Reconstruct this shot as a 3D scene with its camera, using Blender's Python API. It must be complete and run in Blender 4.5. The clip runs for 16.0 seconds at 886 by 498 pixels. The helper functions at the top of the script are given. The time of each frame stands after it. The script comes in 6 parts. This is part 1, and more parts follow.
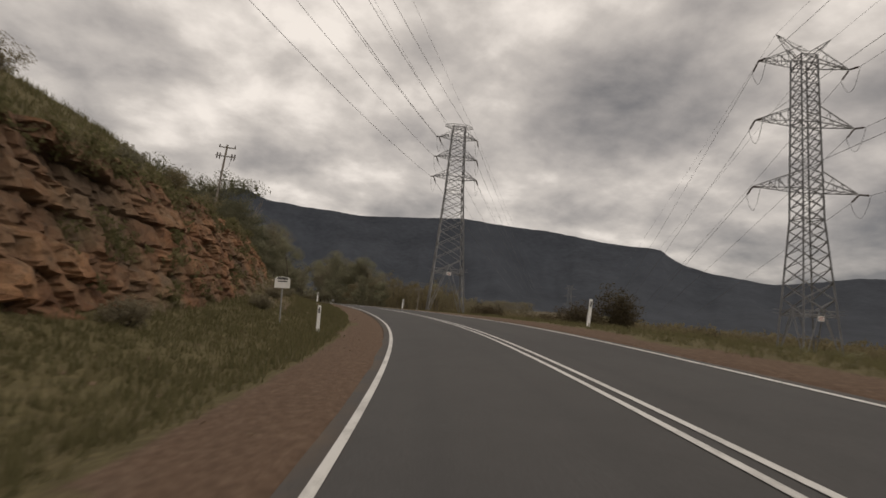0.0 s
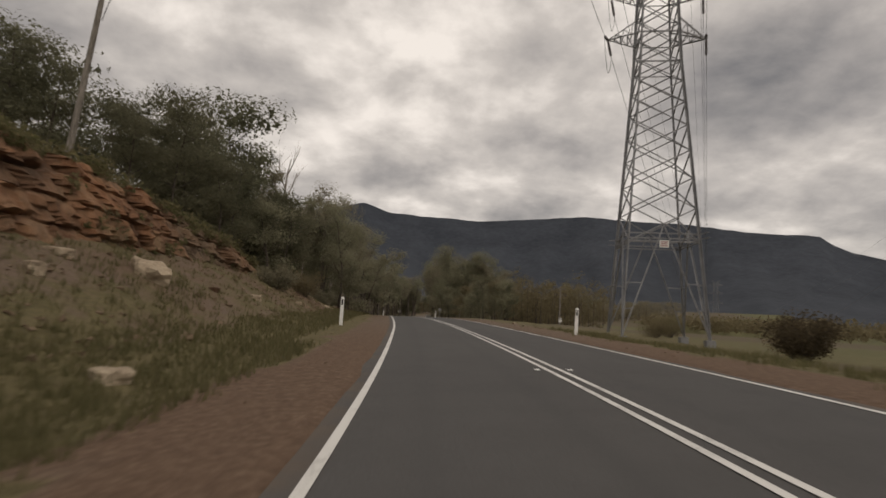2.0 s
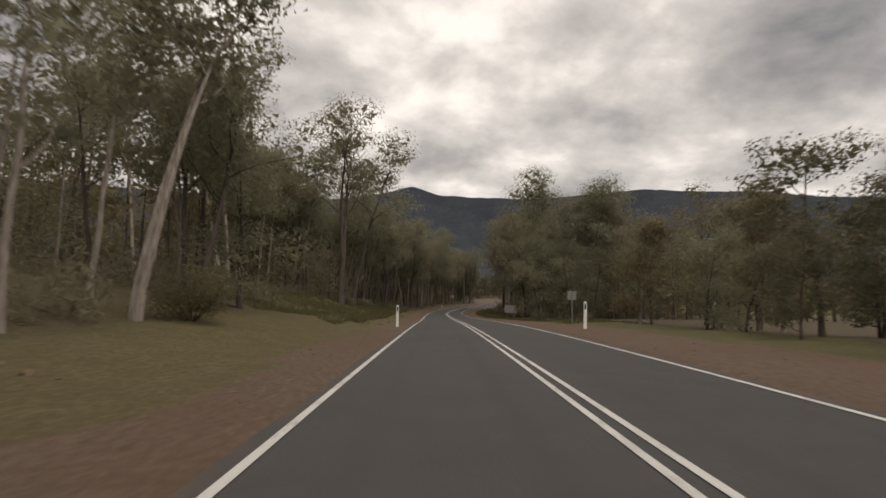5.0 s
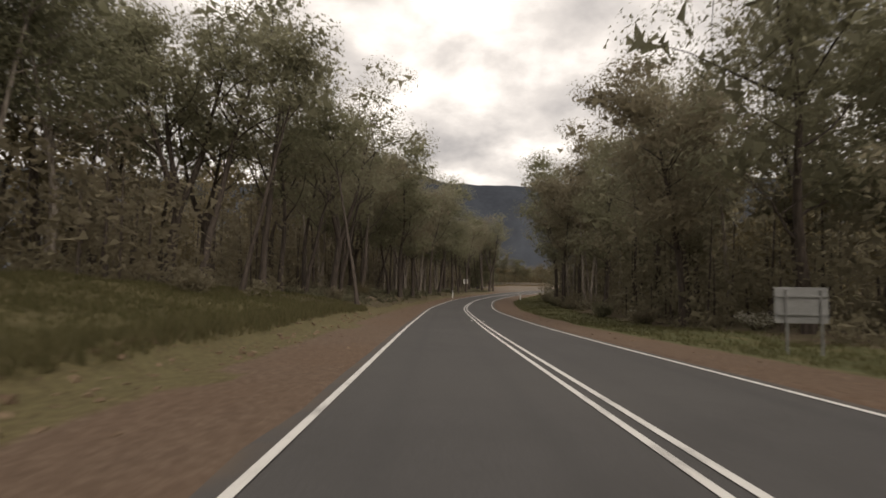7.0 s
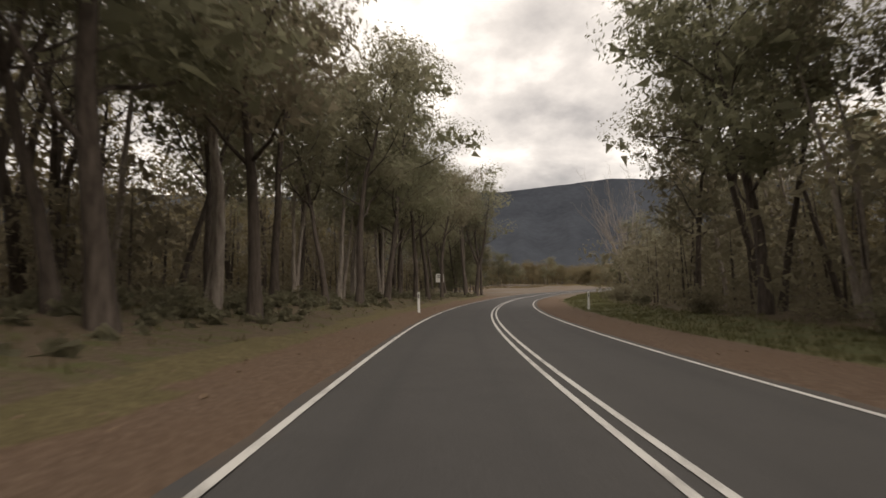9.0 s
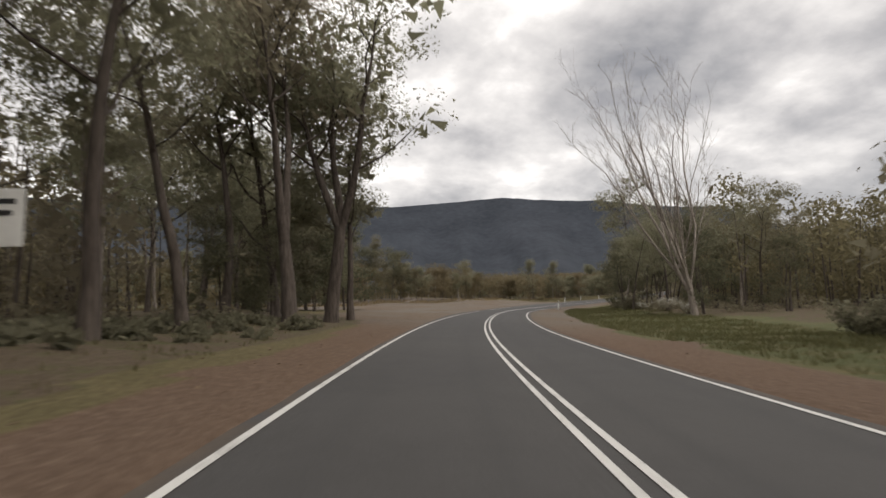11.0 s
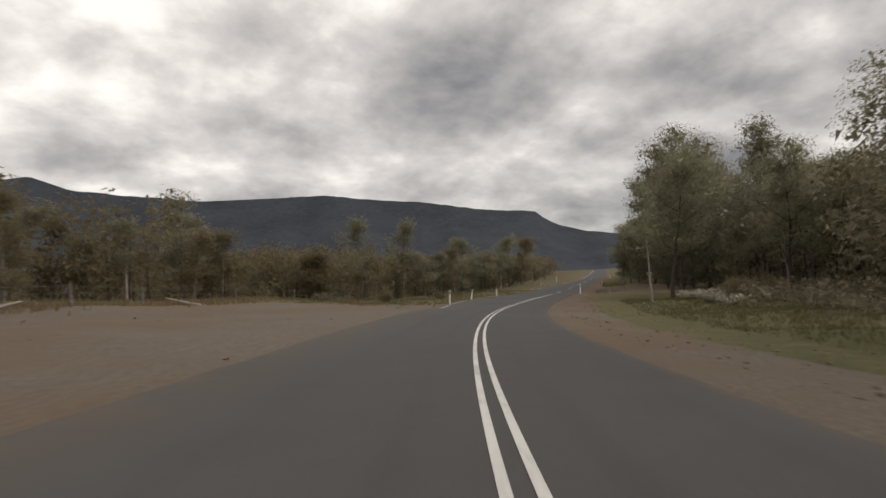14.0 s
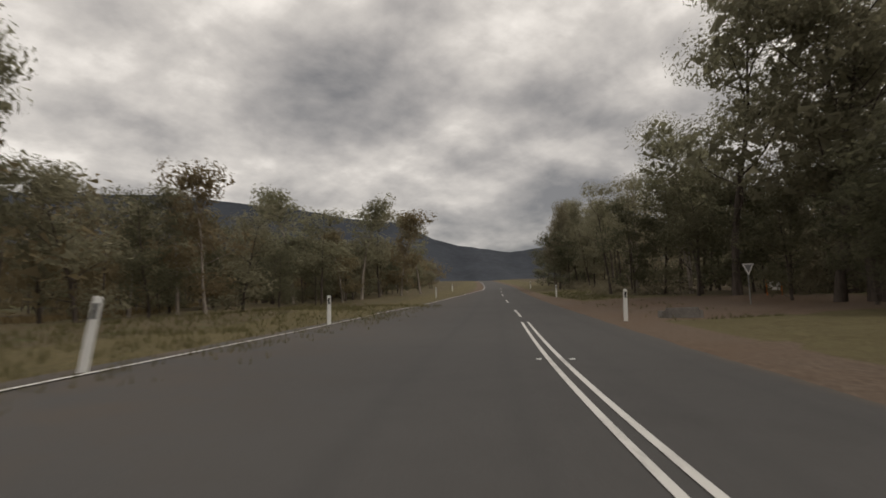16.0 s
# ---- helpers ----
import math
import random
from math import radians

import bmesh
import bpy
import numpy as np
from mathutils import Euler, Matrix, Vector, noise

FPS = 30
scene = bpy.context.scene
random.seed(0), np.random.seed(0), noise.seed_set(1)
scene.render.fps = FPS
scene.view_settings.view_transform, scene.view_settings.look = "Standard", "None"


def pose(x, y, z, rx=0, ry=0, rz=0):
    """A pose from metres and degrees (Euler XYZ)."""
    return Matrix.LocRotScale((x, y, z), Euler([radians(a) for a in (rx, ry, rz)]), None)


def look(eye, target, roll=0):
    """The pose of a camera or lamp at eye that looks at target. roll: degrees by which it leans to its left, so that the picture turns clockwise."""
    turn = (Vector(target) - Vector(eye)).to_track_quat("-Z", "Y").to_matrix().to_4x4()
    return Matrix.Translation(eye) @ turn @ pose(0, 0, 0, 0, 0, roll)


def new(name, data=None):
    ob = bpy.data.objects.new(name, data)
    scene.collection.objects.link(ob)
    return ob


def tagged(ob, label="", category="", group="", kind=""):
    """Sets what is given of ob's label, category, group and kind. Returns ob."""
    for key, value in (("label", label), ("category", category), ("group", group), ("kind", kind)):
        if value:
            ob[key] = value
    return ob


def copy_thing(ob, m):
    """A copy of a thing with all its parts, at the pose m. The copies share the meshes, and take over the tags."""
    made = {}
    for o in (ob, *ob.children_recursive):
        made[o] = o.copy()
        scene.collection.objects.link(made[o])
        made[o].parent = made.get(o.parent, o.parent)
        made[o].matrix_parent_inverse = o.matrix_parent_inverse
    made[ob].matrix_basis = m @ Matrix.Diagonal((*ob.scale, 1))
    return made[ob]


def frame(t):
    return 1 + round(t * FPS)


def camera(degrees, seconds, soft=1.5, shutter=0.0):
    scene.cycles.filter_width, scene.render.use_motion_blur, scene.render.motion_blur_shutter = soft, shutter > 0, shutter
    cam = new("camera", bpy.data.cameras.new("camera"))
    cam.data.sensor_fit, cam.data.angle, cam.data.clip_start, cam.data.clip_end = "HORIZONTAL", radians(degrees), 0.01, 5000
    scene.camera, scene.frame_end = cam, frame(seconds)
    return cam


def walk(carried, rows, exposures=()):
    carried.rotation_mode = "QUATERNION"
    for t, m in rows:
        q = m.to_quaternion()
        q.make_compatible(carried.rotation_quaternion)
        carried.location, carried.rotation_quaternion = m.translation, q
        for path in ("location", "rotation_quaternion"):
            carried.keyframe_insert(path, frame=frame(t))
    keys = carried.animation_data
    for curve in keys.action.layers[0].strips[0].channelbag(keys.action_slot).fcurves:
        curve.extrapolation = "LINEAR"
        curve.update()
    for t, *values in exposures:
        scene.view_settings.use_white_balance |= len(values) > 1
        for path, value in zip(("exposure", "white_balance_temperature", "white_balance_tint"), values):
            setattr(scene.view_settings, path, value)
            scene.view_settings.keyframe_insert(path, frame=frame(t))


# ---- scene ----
cam = camera(78.5, 16.0, soft=1.6, shutter=0.16)
PATH = [
    (0, (-0.00, -0.00, 1.20), (2.926, 9.491, 2.367), 4.73),
    (0.5, (3.05, 10.91, 1.43), (5.381, 20.568, 2.568), 5.08),
    (1, (5.33, 22.01, 1.66), (7.109, 31.785, 2.807), 4.99),
    (1.5, (6.98, 33.19, 1.90), (8.233, 43.038, 3.074), 4.05),
    (2, (8.10, 44.38, 2.12), (8.874, 54.292, 3.235), 2.83),
    (2.5, (8.78, 55.67, 2.30), (9.163, 65.602, 3.365), 1.42),
    (3, (9.10, 67.14, 2.43), (9.228, 77.081, 3.506), 0.72),
    (3.5, (9.15, 78.86, 2.51), (9.155, 88.809, 3.563), 0.53),
    (4, (9.05, 90.87, 2.53), (8.984, 100.826, 3.494), 0.50),
    (4.5, (8.88, 103.22, 2.46), (8.768, 113.189, 3.263), 0.61),
    (5, (8.63, 115.94, 2.29), (8.474, 125.912, 3.066), 0.79),
    (5.5, (8.33, 129.04, 2.03), (8.120, 139.015, 2.715), 1.15),
    (6, (7.97, 142.50, 1.66), (7.722, 152.470, 2.376), 1.54),
    (6.5, (7.56, 156.29, 1.19), (7.291, 166.267, 1.739), 1.60),
    (7, (7.12, 170.35, 0.69), (6.843, 180.332, 1.270), 0.75),
    (7.5, (6.69, 184.64, 0.26), (6.475, 194.613, 0.925), -0.77),
    (8, (6.30, 199.08, -0.15), (6.185, 209.061, 0.417), -1.48),
    (8.5, (6.14, 213.66, -0.54), (6.200, 223.634, 0.136), -1.32),
    (9, (6.38, 228.32, -0.84), (6.823, 238.288, -0.107), -1.31),
    (9.5, (7.28, 243.05, -1.00), (8.189, 252.966, -0.034), -1.13),
    (10, (8.90, 257.81, -1.07), (10.313, 267.672, -0.186), -0.92),
    (10.5, (11.32, 272.55, -1.11), (13.229, 282.318, -0.200), -0.91),
    (11, (14.47, 287.21, -1.14), (16.869, 296.864, -0.151), -1.28),
    (11.5, (18.31, 301.73, -1.15), (21.135, 311.281, -0.216), -2.02),
    (12, (22.83, 316.04, -1.14), (26.097, 325.442, -0.174), -2.49),
    (12.5, (28.07, 330.03, -1.09), (31.875, 339.223, -0.105), -2.20),
    (13, (34.14, 343.57, -1.06), (38.503, 352.515, -0.105), -1.54),
    (13.5, (40.95, 356.65, -1.05), (45.829, 365.331, -0.120), -2.11),
    (14, (48.50, 369.22, -1.03), (53.849, 377.614, -0.124), -2.65),
    (14.5, (56.69, 381.24, -0.95), (62.491, 389.329, 0.055), -3.28),
    (15, (65.45, 392.68, -0.81), (71.716, 400.412, 0.186), -3.59),
    (15.5, (74.80, 403.39, -0.62), (81.558, 410.685, 0.442), -2.80),
    (16, (84.75, 413.23, -0.42), (91.904, 420.143, 0.628), -1.82),
]
walk(cam, [(t, look(eye, target, roll)) for t, eye, target, roll in PATH],
     [(0, -0.42, 7250, 12), (4.0, -0.30, 7200, 12), (6.5, 0.14, 7200, 12), (9, 0.24, 7300, 12), (11.3, 0.26, 6700, 10), (13.5, 0.02, 6900, 10), (15.0, -0.26, 6950, 10), (16, -0.28, 7050, 10)])

# ---- world, sun, exposure ----
world = bpy.data.worlds.new("overcast_sky")
scene.world = world
world.use_nodes = True
wn, wl = world.node_tree.nodes, world.node_tree.links
wn.clear()
w_out = wn.new("ShaderNodeOutputWorld")
w_bg = wn.new("ShaderNodeBackground")
w_sky = wn.new("ShaderNodeTexSky")
w_sky.sky_type = "NISHITA"
w_sky.sun_disc = False
w_sky.sun_elevation = radians(54)
w_sky.sun_rotation = radians(-145)
w_dim = wn.new("ShaderNodeVectorMath")
w_dim.operation = "SCALE"
w_dim.inputs["Scale"].default_value = 0.10
wl.new(w_sky.outputs["Color"], w_dim.inputs[0])
w_tc = wn.new("ShaderNodeTexCoord")
w_sep = wn.new("ShaderNodeSeparateXYZ")
wl.new(w_tc.outputs["Generated"], w_sep.inputs[0])


def w_math(op, a, b):
    n = wn.new("ShaderNodeMath")
    n.operation = op
    for socket, value in zip(n.inputs, (a, b)):
        if isinstance(value, (int, float)):
            socket.default_value = value
        else:
            wl.new(value, socket)
    return n.outputs[0]


# The cloud deck lies in a plane overhead, so that it draws together towards the horizon.
w_up = w_math("ADD", w_math("ABSOLUTE", w_sep.outputs["Z"], 0.0), 0.34)
w_vec = wn.new("ShaderNodeCombineXYZ")
wl.new(w_math("DIVIDE", w_sep.outputs["X"], w_up), w_vec.inputs[0])
wl.new(w_math("DIVIDE", w_sep.outputs["Y"], w_up), w_vec.inputs[1])


def w_noise(scale, detail, rough, distort=0.0):
    n = wn.new("ShaderNodeTexNoise")
    n.inputs["Scale"].default_value = scale
    n.inputs["Detail"].default_value = detail
    n.inputs["Roughness"].default_value = rough
    n.inputs["Distortion"].default_value = distort
    wl.new(w_vec.outputs[0], n.inputs["Vector"])
    return n.outputs["Fac"]


w_big = w_noise(1.3, 3.0, 0.5, 0.15)
w_mid = w_noise(3.4, 8.0, 0.55, 0.1)
w_sum = w_math("ADD", w_math("MULTIPLY", w_big, 0.5), w_math("MULTIPLY", w_mid, 0.5))


def w_towards(bearing, rise_deg, near, far):
    """How close a direction lies to a part of the sky: 1 within near degrees, 0 beyond far."""
    dot = wn.new("ShaderNodeVectorMath")
    dot.operation = "DOT_PRODUCT"
    b, e = radians(bearing), radians(rise_deg)
    dot.inputs[1].default_value = (math.sin(b) * math.cos(e), math.cos(b) * math.cos(e), math.sin(e))
    wl.new(w_tc.outputs["Generated"], dot.inputs[0])
    m = wn.new("ShaderNodeMapRange")
    m.interpolation_type = "SMOOTHSTEP"
    m.inputs["From Min"].default_value, m.inputs["From Max"].default_value = math.cos(radians(far)), math.cos(radians(near))
    wl.new(dot.outputs["Value"], m.inputs["Value"])
    return m.outputs["Result"]


# Thinner, brighter cloud to the north; a dark rain bank low to the north-east.
w_sum = w_math("ADD", w_sum, w_math("MULTIPLY", w_towards(-3, 17, 2, 32), 0.034))
w_sum = w_math("SUBTRACT", w_sum, w_math("MULTIPLY", w_towards(58, 0, 3, 19), 0.15))
w_low = wn.new("ShaderNodeMapRange")
w_low.interpolation_type = "SMOOTHSTEP"
w_low.inputs["From Min"].default_value, w_low.inputs["From Max"].default_value = 0.27, 0.06
wl.new(w_sep.outputs["Z"], w_low.inputs["Value"])
w_sum = w_math("SUBTRACT", w_sum, w_math("MULTIPLY", w_low.outputs["Result"], 0.045))
w_ramp = wn.new("ShaderNodeValToRGB")
w_ramp.color_ramp.elements[0].position = 0.33
w_ramp.color_ramp.elements[0].color = (0.20, 0.203, 0.218, 1)
w_ramp.color_ramp.elements[1].position = 0.60
w_ramp.color_ramp.elements[1].color = (0.92, 0.90, 0.89, 1)
w_e = w_ramp.color_ramp.elements.new(0.44)
w_e.color = (0.40, 0.392, 0.398, 1)
w_e = w_ramp.color_ramp.elements.new(0.52)
w_e.color = (0.60, 0.585, 0.58, 1)
wl.new(w_sum, w_ramp.inputs["Fac"])
w_mix = wn.new("ShaderNodeMix")
w_mix.data_type = "RGBA"
w_mix.inputs["Factor"].default_value = 0.94
wl.new(w_dim.outputs[0], w_mix.inputs["A"])
wl.new(w_ramp.outputs["Color"], w_mix.inputs["B"])
wl.new(w_mix.outputs["Result"], w_bg.inputs["Color"])
w_bg.inputs["Strength"].default_value = 1.28
wl.new(w_bg.outputs[0], w_out.inputs["Surface"])

sun = new("sun", bpy.data.lights.new("sun", "SUN"))
sun.data.energy, sun.data.angle, sun.data.color = 1.5, radians(50), (1.0, 0.96, 0.9)
sun.matrix_world = pose(0, 0, 80, 36, 0, 35)

# ---- materials ----
def material(name, rough=0.85, metal=0.0):
    m = bpy.data.materials.new(name)
    m.use_nodes = True
    n = m.node_tree.nodes
    b = n["Principled BSDF"]
    b.inputs["Roughness"].default_value = rough
    b.inputs["Metallic"].default_value = metal
    b.inputs["Specular IOR Level"].default_value = 0.25
    return m, n, m.node_tree.links, b


def noise_tex(n, l, scale, detail=4.0, rough=0.55, coord="Object"):
    tc = n.new("ShaderNodeTexCoord")
    t = n.new("ShaderNodeTexNoise")
    t.inputs["Scale"].default_value = scale
    t.inputs["Detail"].default_value = detail
    t.inputs["Roughness"].default_value = rough
    l.new(tc.outputs[coord], t.inputs["Vector"])
    return t.outputs["Fac"]


def ramp(n, l, fac, stops):
    r = n.new("ShaderNodeValToRGB")
    e = r.color_ramp.elements
    while len(e) < len(stops):
        e.new(0.5)
    for k, (p, c) in zip(e, stops):
        k.position, k.color = p, (*c, 1)
    l.new(fac, r.inputs["Fac"])
    return r.outputs["Color"]


def mix(n, l, fac, a, b, blend="MIX"):
    m = n.new("ShaderNodeMix")
    m.data_type, m.blend_type = "RGBA", blend
    for socket, value in ((m.inputs["Factor"], fac), (m.inputs["A"], a), (m.inputs["B"], b)):
        if isinstance(value, (int, float)):
            socket.default_value = value
        elif isinstance(value, tuple):
            socket.default_value = (*value, 1)
        else:
            l.new(value, socket)
    return m.outputs["Result"]


def bump(n, l, b, height, strength=0.4, distance=0.05):
    k = n.new("ShaderNodeBump")
    k.inputs["Strength"].default_value = strength
    k.inputs["Distance"].default_value = distance
    l.new(height, k.inputs["Height"])
    l.new(k.outputs["Normal"], b.inputs["Normal"])


def speckled(name, dark, light, coarse, fine, rough=0.85, relief=0.4, metal=0.0, spread=(0.35, 0.65)):
    """A surface of two tones, varied at two scales."""
    m, n, l, b = material(name, rough, metal)
    big, small = noise_tex(n, l, coarse), noise_tex(n, l, fine, 6.0, 0.65)
    f = n.new("ShaderNodeMath")
    f.operation = "ADD"
    half = n.new("ShaderNodeMath")
    half.operation = "MULTIPLY"
    half.inputs[1].default_value = 0.5
    l.new(big, f.inputs[0])
    l.new(small, f.inputs[1])
    l.new(f.outputs[0], half.inputs[0])
    l.new(ramp(n, l, half.outputs[0], [(spread[0], dark), (spread[1], light)]), b.inputs["Base Color"])
    bump(n, l, b, small, relief, 0.04)
    return m


def ground_material():
    """Grass, gravel, forest litter and lush turf, laid out by the sheet's cover weights."""
    m, n, l, b = material("ground_cover", 0.95)
    at = n.new("ShaderNodeAttribute")
    at.attribute_name = "cover"
    sep = n.new("ShaderNodeSeparateColor")
    l.new(at.outputs["Color"], sep.inputs[0])
    fine, mid, wide = noise_tex(n, l, 9.0, 8, 0.7), noise_tex(n, l, 1.3, 6, 0.6), noise_tex(n, l, 0.16, 4, 0.5)
    grass = mix(n, l, mid, (0.085, 0.080, 0.034), (0.190, 0.150, 0.080))
    grass = mix(n, l, ramp(n, l, fine, [(0.4, (0.8, 0.8, 0.8)), (0.6, (0, 0, 0))]), grass, (0.065, 0.052, 0.026))
    lush = mix(n, l, fine, (0.052, 0.062, 0.024), (0.102, 0.104, 0.046))
    lush = mix(n, l, ramp(n, l, mid, [(0.45, (0, 0, 0)), (0.7, (1, 1, 1))]), lush, (0.135, 0.110, 0.056))
    gravel = ramp(n, l, fine, [(0.3, (0.070, 0.044, 0.029)), (0.52, (0.125, 0.080, 0.054)), (0.75, (0.20, 0.142, 0.100))])
    grey = ramp(n, l, fine, [(0.3, (0.085, 0.070, 0.056)), (0.52, (0.145, 0.124, 0.102)), (0.75, (0.215, 0.188, 0.160))])
    grey = mix(n, l, ramp(n, l, wide, [(0.40, (0, 0, 0)), (0.62, (0.8, 0.8, 0.8))]), grey, (0.135, 0.096, 0.066))
    gravel = mix(n, l, sep.outputs["Blue"], gravel, grey)
    litter = ramp(n, l, fine, [(0.3, (0.050, 0.037, 0.025)), (0.55, (0.104, 0.078, 0.053)), (0.75, (0.18, 0.142, 0.10))])
    litter = mix(n, l, ramp(n, l, mid, [(0.5, (0, 0, 0)), (0.65, (1, 1, 1))]), litter, (0.075, 0.078, 0.030))

    def edge(value):
        """Breaks up the border between two covers."""
        a = n.new("ShaderNodeMath")
        a.operation = "ADD"
        s = n.new("ShaderNodeMath")
        s.operation = "MULTIPLY_ADD"
        s.inputs[1].default_value, s.inputs[2].default_value = 0.9, -0.45
        l.new(mid, s.inputs[0])
        l.new(value, a.inputs[0])
        l.new(s.outputs[0], a.inputs[1])
        return ramp(n, l, a.outputs[0], [(0.38, (0, 0, 0)), (0.62, (1, 1, 1))])

    c = mix(n, l, edge(sep.outputs["Blue"]), grass, lush)
    c = mix(n, l, edge(sep.outputs["Green"]), c, litter)
    c = mix(n, l, edge(sep.outputs["Red"]), c, gravel)
    l.new(c, b.inputs["Base Color"])
    bump(n, l, b, fine, 0.6, 0.08)
    return m


def asphalt_material():
    m, n, l, b = material("worn_asphalt", 0.8)
    fine, mid, wide = noise_tex(n, l, 45.0, 3, 0.7), noise_tex(n, l, 1.1, 6, 0.6), noise_tex(n, l, 0.12, 3, 0.5)
    c = ramp(n, l, fine, [(0.3, (0.044, 0.042, 0.042)), (0.7, (0.086, 0.083, 0.082))])
    c = mix(n, l, ramp(n, l, mid, [(0.42, (0, 0, 0)), (0.72, (0.55, 0.55, 0.55))]), c, (0.050, 0.048, 0.047))
    c = mix(n, l, ramp(n, l, wide, [(0.4, (0, 0, 0)), (0.7, (0.5, 0.5, 0.5))]), c, (0.084, 0.080, 0.077))
    at = n.new("ShaderNodeAttribute")
    at.attribute_name = "wear"
    sep = n.new("ShaderNodeSeparateColor")
    l.new(at.outputs["Color"], sep.inputs[0])
    c = mix(n, l, sep.outputs["Red"], c, (0.050, 0.049, 0.049))
    dust = n.new("ShaderNodeMath")
    dust.operation = "MULTIPLY"
    l.new(sep.outputs["Green"], dust.inputs[0])
    l.new(ramp(n, l, mid, [(0.35, (0, 0, 0)), (0.65, (1, 1, 1))]), dust.inputs[1])
    c = mix(n, l, dust.outputs[0], c, (0.115, 0.086, 0.064))
    l.new(c, b.inputs["Base Color"])
    bump(n, l, b, fine, 0.35, 0.01)
    return m


def leaf_material(name, dark, light, odd):
    m, n, l, b = material(name, 0.6)
    b.inputs["Specular IOR Level"].default_value = 0.15
    geo, info = n.new("ShaderNodeNewGeometry"), n.new("ShaderNodeObjectInfo")
    c = mix(n, l, geo.outputs["Random Per Island"], dark, light)
    tone = n.new("ShaderNodeMath")
    tone.operation = "MULTIPLY"
    tone.inputs[1].default_value = 0.55
    l.new(info.outputs["Random"], tone.inputs[0])
    final = mix(n, l, tone.outputs[0], c, odd)
    l.new(final, b.inputs["Base Color"])
    thin, both = n.new("ShaderNodeBsdfTranslucent"), n.new("ShaderNodeMixShader")
    both.inputs["Fac"].default_value = 0.7
    l.new(final, thin.inputs["Color"])
    l.new(b.outputs[0], both.inputs[1])
    l.new(thin.outputs[0], both.inputs[2])
    l.new(both.outputs[0], n["Material Output"].inputs["Surface"])
    return m


def bark_material(name, dark, light):
    m, n, l, b = material(name, 0.9)
    tc, mp = n.new("ShaderNodeTexCoord"), n.new("ShaderNodeMapping")
    mp.inputs["Scale"].default_value = (7, 7, 0.9)
    l.new(tc.outputs["Object"], mp.inputs["Vector"])
    t = n.new("ShaderNodeTexNoise")
    t.inputs["Scale"].default_value, t.inputs["Detail"].default_value, t.inputs["Roughness"].default_value = 1.6, 6, 0.65
    l.new(mp.outputs[0], t.inputs["Vector"])
    l.new(ramp(n, l, t.outputs["Fac"], [(0.35, dark), (0.65, light)]), b.inputs["Base Color"])
    bump(n, l, b, t.outputs["Fac"], 0.6, 0.05)
    return m


def rock_material():
    """Jointed sandstone with pockets of soil, laid out by the face's skin weights."""
    m, n, l, b = material("ochre_sandstone", 0.95)
    at = n.new("ShaderNodeAttribute")
    at.attribute_name = "skin"
    sep = n.new("ShaderNodeSeparateColor")
    l.new(at.outputs["Color"], sep.inputs[0])
    fine, mid, wide = noise_tex(n, l, 5.0, 8, 0.7), noise_tex(n, l, 0.7, 5, 0.6), noise_tex(n, l, 0.14, 3, 0.5)
    c = ramp(n, l, mid, [(0.3, (0.085, 0.048, 0.031)), (0.46, (0.185, 0.095, 0.054)), (0.62, (0.245, 0.150, 0.092)), (0.8, (0.15, 0.12, 0.095))])
    c = mix(n, l, ramp(n, l, fine, [(0.32, (0.75, 0.75, 0.75)), (0.5, (0, 0, 0))]), c, (0.09, 0.060, 0.042))
    c = mix(n, l, ramp(n, l, wide, [(0.45, (0, 0, 0)), (0.7, (0.75, 0.75, 0.75))]), c, (0.12, 0.092, 0.066))
    c = mix(n, l, 0.6, c, ramp(n, l, sep.outputs["Green"], [(0.0, (0.30, 0.29, 0.29)), (0.5, (0.9, 0.9, 0.9)), (1.0, (1.45, 1.25, 1.05))]), "MULTIPLY")
    dirt = ramp(n, l, fine, [(0.3, (0.088, 0.062, 0.043)), (0.55, (0.170, 0.125, 0.086)), (0.75, (0.25, 0.20, 0.145))])
    dirt = mix(n, l, ramp(n, l, mid, [(0.45, (0, 0, 0)), (0.6, (0.8, 0.8, 0.8))]), dirt, (0.100, 0.090, 0.046))
    c = mix(n, l, ramp(n, l, sep.outputs["Red"], [(0.42, (0, 0, 0)), (0.58, (1, 1, 1))]), c, dirt)
    l.new(c, b.inputs["Base Color"])
    bump(n, l, b, fine, 0.9, 0.15)
    return m


M_GROUND, M_ASPHALT, M_ROCK = ground_material(), asphalt_material(), rock_material()
M_PAINT = speckled("worn_road_paint", (0.27, 0.26, 0.25), (0.60, 0.59, 0.565), 1.2, 22, 0.7, 0.2, spread=(0.33, 0.5))
M_STONE = speckled("pale_sandstone", (0.20, 0.15, 0.105), (0.46, 0.38, 0.28), 0.9, 9, 0.9, 0.8)
M_SCREE = speckled("broken_scree", (0.095, 0.064, 0.042), (0.24, 0.175, 0.12), 0.9, 9, 0.9, 0.8)
M_LEAF = leaf_material("gum_leaves", (0.198, 0.195, 0.129), (0.31, 0.305, 0.201), (0.293, 0.264, 0.192))
M_LEAF_DARK = leaf_material("wattle_leaves", (0.172, 0.163, 0.112), (0.27, 0.256, 0.175), (0.289, 0.237, 0.171))
M_LEAF_DEEP = leaf_material("bush_leaves", (0.112, 0.114, 0.075), (0.186, 0.184, 0.117), (0.172, 0.156, 0.102))
M_LEAF_DRY = leaf_material("scrub_leaves", (0.147, 0.13, 0.076), (0.231, 0.203, 0.119), (0.239, 0.178, 0.114))
